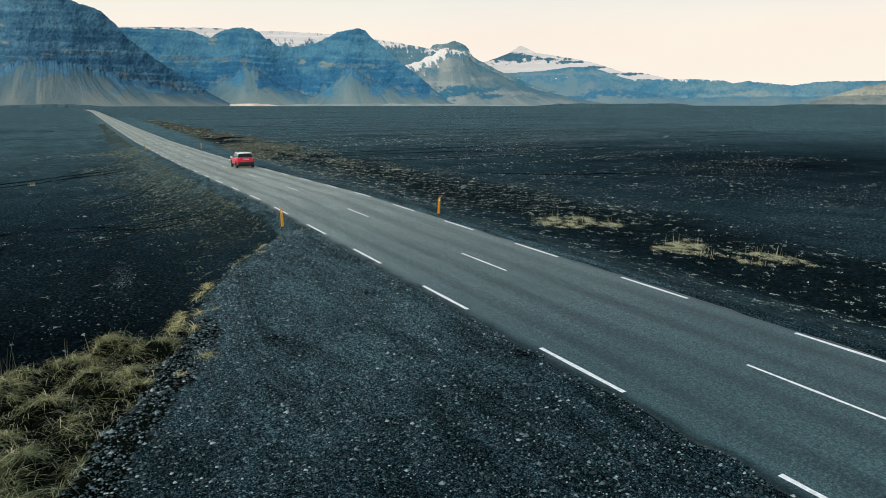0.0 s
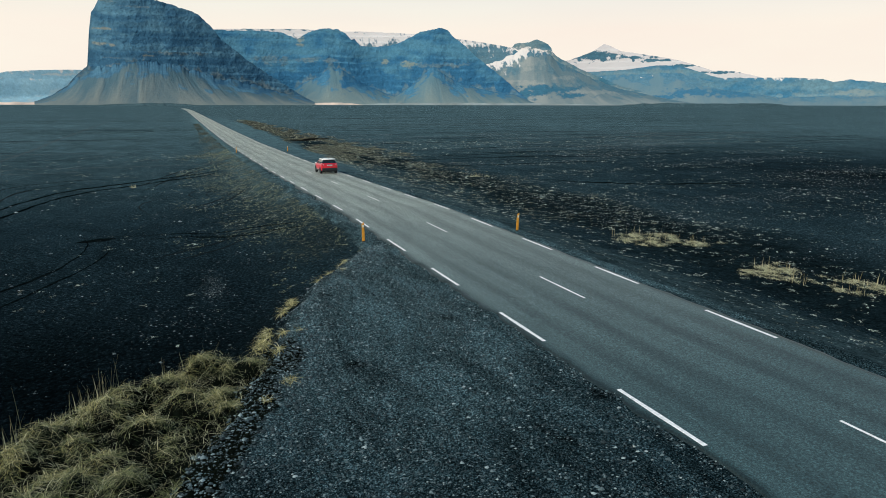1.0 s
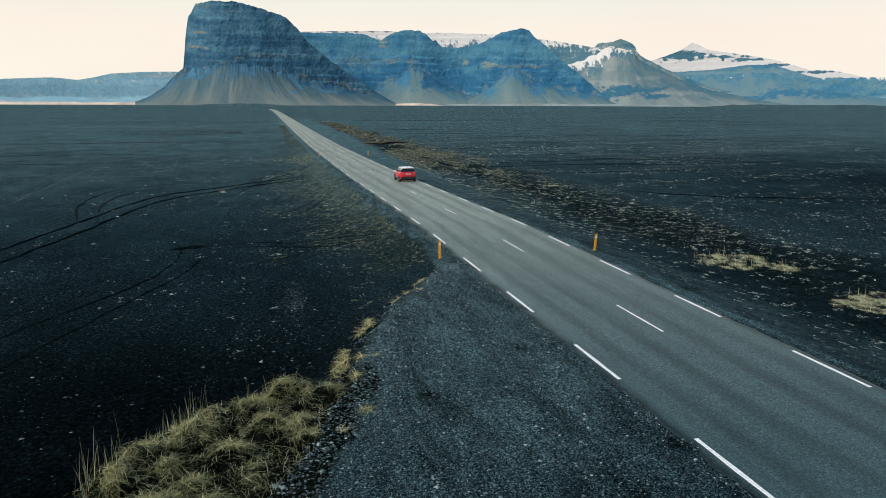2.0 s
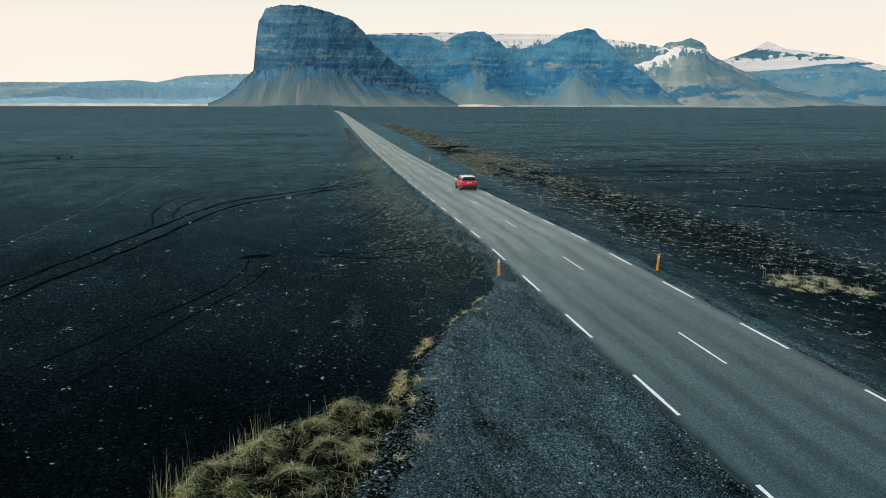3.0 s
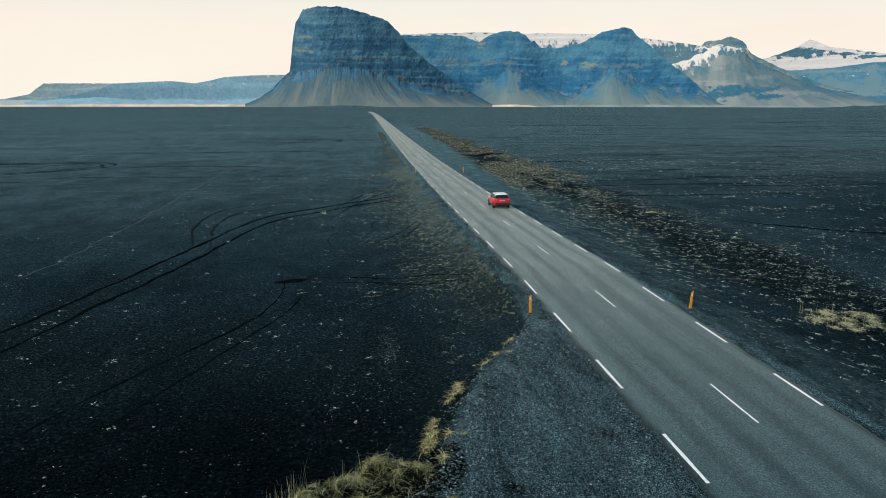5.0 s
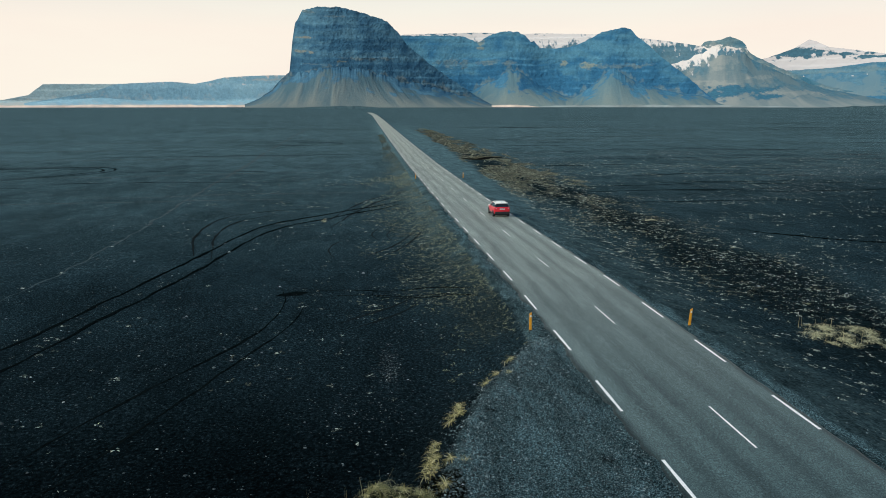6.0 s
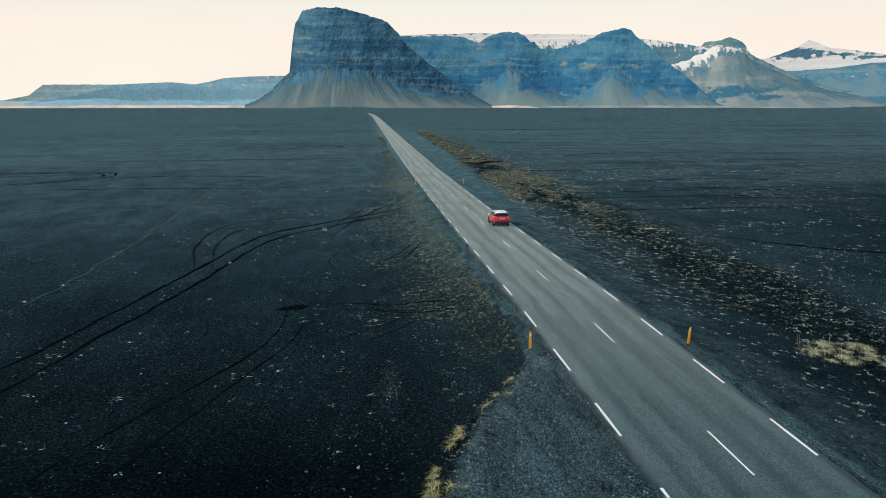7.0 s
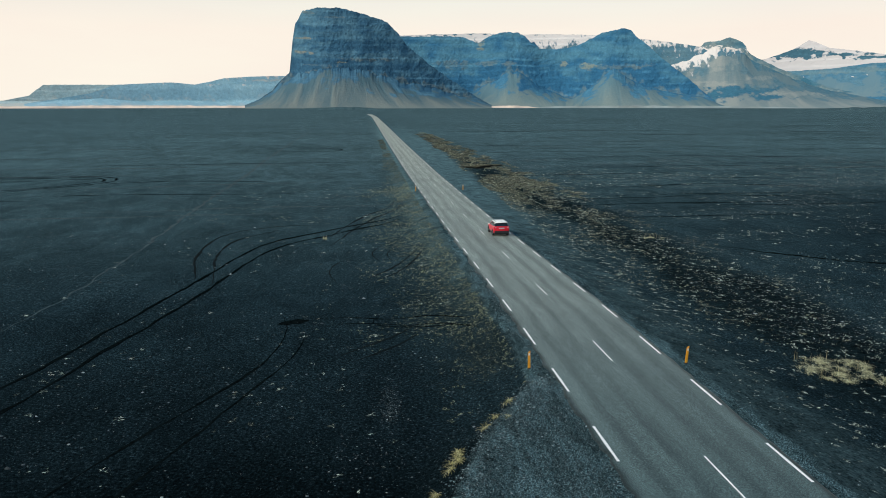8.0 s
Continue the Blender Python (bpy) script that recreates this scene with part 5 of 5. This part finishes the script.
rut([(-15.6, 42.0), (-12.6, 44.6), (-10.2, 47.2)], 0.15, depth=0.3, seed=14, mat=FAINT)
rut([(-12.6, 62), (-9.6, 67), (-7.0, 74)], 0.16, depth=0.4, seed=18, mat=FAINT)
rut([(-13.8, 62.6), (-10.6, 68), (-7.8, 75)], 0.16, depth=0.4, seed=19, mat=FAINT)
rut([(-20.6, 49.6), (-19.6, 50.0), (-18.2, 50.4)], 0.55, "dark hollow dug into the sand", 0.3, 25)
rut([(-16.4, 61), (-17.4, 66), (-16.2, 71.5), (-13.4, 73.5)], 0.11, depth=0.2, seed=26, mat=FAINT, fade=0.4)
rut([(-12.2, 70), (-13.0, 75), (-11.6, 80), (-9.0, 82)], 0.11, depth=0.2, seed=27, mat=FAINT, fade=0.4)
rut([(-10.8, 70), (-11.4, 74), (-10.4, 78)], 0.1, depth=0.2, seed=28, mat=FAINT, fade=0.4)
rut([(-19.5, 82), (-17, 92), (-13.5, 103), (-9.5, 112), (-8.6, 121)], 0.22, depth=0.3, seed=29, mat=FAINT, fade=0.4)
rut([(-18.0, 80), (-15.6, 90), (-12.0, 101), (-8.2, 110), (-7.4, 117)], 0.22, depth=0.3, seed=30, mat=FAINT, fade=0.4)
rut([(-41, 46), (-40, 56), (-39.8, 67.4), (-40.4, 84), (-42.2, 130), (-43.2, 175), (-46, 253), (-50.6, 500)], 0.5, "faint pale track across the plain", 0.3, 20, SILT)
rut([(28.5, 73.6), (34, 68.2), (40, 63.1), (52, 56)], 0.2, "dark washed-out edge across the sand", 0.6, 15)
rut([(-62, 275), (-41, 281), (-23, 269), (-31, 257), (-60, 258)], 0.6, depth=0.7, seed=16)
for yy, x0, x1 in ((215, 42, 140), (178, 44, 120), (262, 42, 190), (350, 32, 170), (440, 32, 220), (134, 38, 84)):
    rut([(x0, yy), ((x0 + x1) / 2, yy + 4), (x1, yy - 6)], 0.6, "dark wind-scoured streak on the plain", 0.4, yy)


def wind_streaks(name, mat, count, x_range, y_range, label):
    """Long low drifts that the wind has drawn across the plain."""
    verts, faces = [], []
    for k in range(count):
        y0 = y_range[0] + (y_range[1] - y_range[0]) * rng.uniform(0, 1) ** 1.6
        x0 = rng.uniform(*x_range) * (0.5 + y0 / 250)
        n = 26
        x = x0 + np.linspace(-0.5, 0.5, n) * rng.uniform(16, 60) * (0.6 + y0 / 200)
        y = y0 + 5 * fbm(x * 0.03, x * 0 + k, 3, 141) + 0.02 * (x - x0)
        half = rng.uniform(0.12, 0.4) * (0.5 + y0 / 150) * np.sin(np.pi * np.linspace(0, 1, n)) * (1 + 0.9 * fbm(x * 0.2, x * 0 + k, 3, 142))
        base = len(verts)
        for o, h in ((-1.0, -0.02), (-0.3, 0.05), (0.4, 0.03), (1.0, -0.02)):
            yy = y + o * half
            verts += np.column_stack([x, yy, ground_height(x, yy) + 0.012 + h]).tolist()
        faces += (grid_faces(4, n) + base).tolist()
    return tagged(mesh_object(name, verts, faces, mat, shade=True), label, "sand drift", kind="stuff")


wind_streaks("wind_streaks", RUT, 26, (34, 150), (95, 560), "dark wind-drawn streaks on the sand plain")
wind_streaks("wind_streaks", SILT, 24, (30, 150), (120, 480), "pale silt streaks on the sand plain")
wind_streaks("wind_streaks", RUT, 9, (-150, -30), (120, 520), "dark wind-drawn streaks on the sand plain")
wind_streaks("wind_streaks", SILT, 9, (-110, -22), (90, 320), "pale silt streaks on the sand plain")


# ---- marker posts ----
def marker_post(x, y, lean, label):
    """Flat orange plastic post with a slanted head and a reflector."""
    top = tagged(new("marker_post"), label, "marker post", "marker posts along the road")
    z = float(ground_height(np.array([x]), np.array([y]))[0])
    bm = bmesh.new()
    w, d, h = 0.075, 0.03, 0.98
    ring = [(-w, -d), (w, -d), (w, d), (-w, d)]
    lo = [bm.verts.new((a, b, -0.15)) for a, b in ring]
    hi = [bm.verts.new((a * 0.86, b * 0.8, h + (0.09 if a > 0 else 0))) for a, b in ring]
    for k in range(4):
        bm.faces.new((lo[k], lo[(k + 1) % 4], hi[(k + 1) % 4], hi[k]))
    bm.faces.new(hi)
    bm.faces.new(lo[::-1])
    bmesh.ops.bevel(bm, geom=[e for e in bm.edges], offset=0.008, segments=1, affect="EDGES")
    part("post", bm, ORANGE, top)
    part("reflector", block(bmesh.new(), -0.045, 0.045, -0.037, -0.029, 0.80, 0.92, 0.003), REFLEX, top, "pale rectangular reflector")
    part("foot", block(bmesh.new(), -0.09, 0.09, -0.05, 0.05, -0.1, 0.06, 0.015), SOOT, top, "dark ground socket")
    top.matrix_basis = pose(x, y, z, lean, 0.6 * lean, 4)


marker_post(-4.72, 34.25, -1.5, "orange plastic marker post beside the gravel rim")
marker_post(4.3, 33.85, 2.5, "orange plastic marker post on the stony shoulder")
marker_post(4.65, 125.0, 1.0, "orange plastic marker post on the stony shoulder")
marker_post(-4.4, 124.0, 0.0, "orange plastic marker post beside the mossy verge")


# ---- the car ----
CAR_RED = plain("red_paint", (0.66, 0.004, 0.02), 0.28, 0, 0.06, 2, 0.4, 0.35)
CAR_WHITE = plain("white_roof_paint", (0.92, 0.87, 0.8), 0.35, 0, 0.05, 2, 0.5, 0.3)
CAR_BLACK = plain("black_plastic", (0.012, 0.012, 0.013), 0.6)
CAR_GLASS = plain("tinted_glass", (0.012, 0.015, 0.018), 0.06, 0, 0.05, 2, 0.7)
CAR_CHROME = plain("chrome", (0.7, 0.7, 0.7), 0.2, 1.0, 0.05)
RUBBER = plain("tyre_rubber", (0.015, 0.015, 0.016), 0.85)
LAMP_RED = plain("tail_lens", (0.5, 0.015, 0.02), 0.15, 0, 0.05)
LAMP_CLEAR = plain("clear_lens", (0.6, 0.6, 0.62), 0.12, 0, 0.05)
PLATE = plain("plate_white", (0.7, 0.7, 0.7), 0.4, 0, 0.03)


def loft(bm, rings):
    rows = [[bm.verts.new(p) for p in r] for r in rings]
    for a, b in zip(rows, rows[1:]):
        for k in range(len(a)):
            w = (k + 1) % len(a)
            bm.faces.new((a[k], a[w], b[w], b[k]))
    bm.faces.new(rows[0][::-1])
    bm.faces.new(rows[-1])
    bmesh.ops.recalc_face_normals(bm, faces=bm.faces)
    return bm


def smooth_part(name, bm, mat, parent, label=""):
    for f in bm.faces:
        f.smooth = True
    return part(name, bm, mat, parent, label)


def body_ring(y, w, lo, hi):
    mid = lo + 0.55 * (hi - lo)
    half = [(w * 0.86, lo), (w * 0.97, lo + 0.06), (w, mid - 0.1), (w * 0.985, mid + 0.06), (w * 0.95, hi - 0.05), (w * 0.88, hi)]
    return [(a, y, z) for a, z in half] + [(-a, y, z) for a, z in reversed(half)]


def disc(bm, x0, x1, r, n=24, hole=0.0):
    outer = [[bm.verts.new((x, r * s * math.cos(6.28319 * k / n), r * s * math.sin(6.28319 * k / n))) for k in range(n)]
             for x, s in ((x0, 0.93), (x0 + 0.25 * (x1 - x0), 1), (x1 - 0.25 * (x1 - x0), 1), (x1, 0.93))]
    rows = outer
    if hole:
        inner = [[bm.verts.new((x, hole * math.cos(6.28319 * k / n), hole * math.sin(6.28319 * k / n))) for k in range(n)] for x in (x1, x0)]
        rows = outer + inner + [outer[0]]
    for a, b in zip(rows, rows[1:]):
        for k in range(n):
            w = (k + 1) % n
            bm.faces.new((a[k], a[w], b[w], b[k]))
    if not hole:
        bm.faces.new(rows[0][::-1])
        bm.faces.new(rows[-1])
    bmesh.ops.recalc_face_normals(bm, faces=bm.faces)
    return bm


def build_car(x, y, z):
    car = tagged(new("car"), "small red off-road car with a white roof on the asphalt", "car")
    rings = [body_ring(*r) for r in ((-2.06, 0.76, 0.44, 1.04), (-2.02, 0.84, 0.38, 1.1), (-1.88, 0.88, 0.32, 1.14), (-1.3, 0.89, 0.3, 1.1), (-0.4, 0.885, 0.28, 1.05),
                                     (0.5, 0.885, 0.28, 1.02), (1.0, 0.89, 0.29, 1.02), (1.5, 0.88, 0.32, 0.99), (1.85, 0.83, 0.36, 0.93), (2.03, 0.74, 0.4, 0.84), (2.09, 0.62, 0.45, 0.74))]
    smooth_part("body", loft(bmesh.new(), rings), CAR_RED, car, "glossy red painted body")
    # glasshouse
    cab = []
    for zz, y0, y1, w in ((1.03, -1.95, 0.95, 0.80), (1.25, -1.88, 0.62, 0.755), (1.5, -1.70, 0.22, 0.655), (1.53, -1.66, 0.16, 0.64)):
        cab.append([(-w * 0.93, y0, zz), (w * 0.93, y0, zz), (w, y0 + 0.12, zz), (w, y1 - 0.3, zz), (w * 0.85, y1, zz), (-w * 0.85, y1, zz), (-w, y1 - 0.3, zz), (-w, y0 + 0.12, zz)])
    part("windows", loft(bmesh.new(), cab), CAR_GLASS, car, "dark tinted windows")
    roof = []
    for zz, y0, y1, w in ((1.495, -1.86, 0.3, 0.69), (1.555, -1.88, 0.26, 0.69), (1.60, -1.72, 0.0, 0.60), (1.615, -1.4, -0.3, 0.45)):
        roof.append([(-w * 0.9, y0, zz), (w * 0.9, y0, zz), (w, y0 + 0.14, zz), (w, y1 - 0.2, zz), (w * 0.85, y1, zz), (-w * 0.85, y1, zz), (-w, y1 - 0.2, zz), (-w, y0 + 0.14, zz)])
    smooth_part("roof", loft(bmesh.new(), roof), CAR_WHITE, car, "white painted roof with a rear spoiler lip")
    for s in (-1, 1):
        # pillars follow the slope of the glass
        for name, yb, yt, wide, mat in (("rear_pillar", -1.72, -1.55, 0.2, CAR_WHITE), ("middle_pillar", -0.42, -0.42, 0.06, CAR_BLACK), ("front_pillar", 0.78, 0.05, 0.07, CAR_RED)):
            bm = bmesh.new()
            pts = [(s * 0.785, yb - wide / 2, 1.03), (s * 0.785, yb + wide / 2, 1.03), (s * 0.812, yb + wide / 2, 1.03), (s * 0.812, yb - wide / 2, 1.03)]
            pte = [(s * 0.64, yt - wide / 2, 1.51), (s * 0.64, yt + wide / 2, 1.51), (s * 0.668, yt + wide / 2, 1.51), (s * 0.668, yt - wide / 2, 1.51)]
            part(name, loft(bm, [pts, pte]), mat, car)
        smooth_part("door_mirror", block(bmesh.new(), s * 0.98 - 0.1, s * 0.98 + 0.1, 0.52, 0.62, 1.0, 1.15, 0.03), CAR_WHITE, car, "white mirror cap")
        part("sill", block(bmesh.new(), s * 0.885 - 0.02, s * 0.885 + 0.02, -0.85, 0.85, 0.27, 0.4, 0.012), CAR_BLACK, car, "black plastic sill")
        part("trim_strip", block(bmesh.new(), s * 0.895 - 0.012, s * 0.895 + 0.012, -0.8, 0.8, 0.42, 0.46, 0.004), CAR_CHROME, car, "silver door strip")
        part("roof_rail", block(bmesh.new(), s * 0.6 - 0.02, s * 0.6 + 0.02, -1.5, -0.05, 1.585, 1.635, 0.01), CAR_BLACK, car)
        for yy in (-0.05, -0.95):
            part("door_handle", block(bmesh.new(), s * 0.885 - 0.015, s * 0.885 + 0.015, yy - 0.1, yy + 0.1, 0.86, 0.895, 0.006), CAR_RED, car)
        lamp = smooth_part("tail_lamp", block(bmesh.new(), s * 0.71 - 0.14, s * 0.71 + 0.14, -2.075, -1.9, 0.93, 1.07, 0.03), LAMP_RED, car, "red tail lamp")
        part("lens", block(bmesh.new(), s * 0.68 - 0.06, s * 0.68 + 0.06, -2.085, -2.07, 0.965, 1.035, 0.004), LAMP_CLEAR, lamp, "clear lens insert")
        smooth_part("headlamp", block(bmesh.new(), s * 0.6 - 0.16, s * 0.6 + 0.16, 1.86, 2.02, 0.7, 0.83, 0.03), LAMP_CLEAR, car, "clear headlamp")
        for yy in (-1.27, 1.23):
            arch = bmesh.new()
            ang = [radians(a) for a in range(-8, 189, 14)]
            out = s * 0.9
            loft(arch, [[(out - s * 0.05, yy + 0.34 * math.cos(a), 0.34 + 0.34 * math.sin(a)), (out, yy + 0.35 * math.cos(a), 0.34 + 0.35 * math.sin(a)),
                         (out, yy + 0.42 * math.cos(a), 0.34 + 0.41 * math.sin(a)), (out - s * 0.05, yy + 0.43 * math.cos(a), 0.34 + 0.42 * math.sin(a))] for a in ang])
            part("wheel_arch", arch, CAR_BLACK, car, "black plastic wheel arch")
            wheel = new("wheel")
            wheel.parent = car
            x0, x1 = (0.70, 0.915) if s > 0 else (-0.915, -0.70)
            smooth_part("tyre", disc(bmesh.new(), x0, x1, 0.335, 28, 0.21), RUBBER, wheel, "black rubber tyre")
            bm = disc(bmesh.new(), x0 + 0.05, x1 - 0.05, 0.075, 16)
            face = x1 - 0.035 if s > 0 else x0 + 0.035
            for k in range(5):
                a = 6.28319 * k / 5
                ca, sa = math.cos(a), math.sin(a)
                q = [(u * ca - w * sa, u * sa + w * ca) for u, w in ((0.04, -0.045), (0.215, -0.03), (0.215, 0.03), (0.04, 0.045))]
                loft(bm, [[(face - 0.015, a1, b1) for a1, b1 in q], [(face + 0.015, a1, b1) for a1, b1 in q]])
            part("rim", bm, CAR_CHROME, wheel, "five-spoke silver rim")
            wheel.matrix_basis = pose(0, yy, 0.335)
    part("rear_bumper", block(bmesh.new(), -0.82, 0.82, -2.12, -1.88, 0.31, 0.64, 0.06), CAR_BLACK, car, "black lower rear bumper")
    part("front_bumper", block(bmesh.new(), -0.66, 0.66, 1.95, 2.12, 0.34, 0.52, 0.05), CAR_BLACK, car, "black lower front bumper")
    part("grille", block(bmesh.new(), -0.42, 0.42, 2.04, 2.105, 0.6, 0.72, 0.015), CAR_BLACK, car)
    part("underbody", block(bmesh.new(), -0.72, 0.72, -1.9, 1.9, 0.22, 0.36, 0.03), CAR_BLACK, car)
    part("tailgate_strip", block(bmesh.new(), -0.32, 0.32, -2.09, -2.04, 1.0, 1.03, 0.008), CAR_CHROME, car, "chrome strip over the plate")
    plate = part("number_plate", block(bmesh.new(), -0.27, 0.27, -2.09, -2.055, 0.86, 0.97, 0.005), PLATE, car, "white number plate")
    for k in range(5):
        part("plate_bar", block(bmesh.new(), -0.2 + 0.085 * k, -0.15 + 0.085 * k, -2.096, -2.088, 0.885, 0.945), CAR_BLACK, plate)
    part("rear_wiper", block(bmesh.new(), -0.02, 0.34, -1.965, -1.93, 1.15, 1.17), CAR_BLACK, car)
    part("aerial", block(bmesh.new(), -0.02, 0.02, -1.62, -1.52, 1.6, 1.68, 0.008), CAR_BLACK, car, "short black roof aerial")
    car.matrix_basis = pose(x, y, z, -1.1) @ Matrix.Diagonal((1.05, 1.05, 1.05, 1))


build_car(1.95, 77.0, float(road_dip(77.0)) + 0.03)
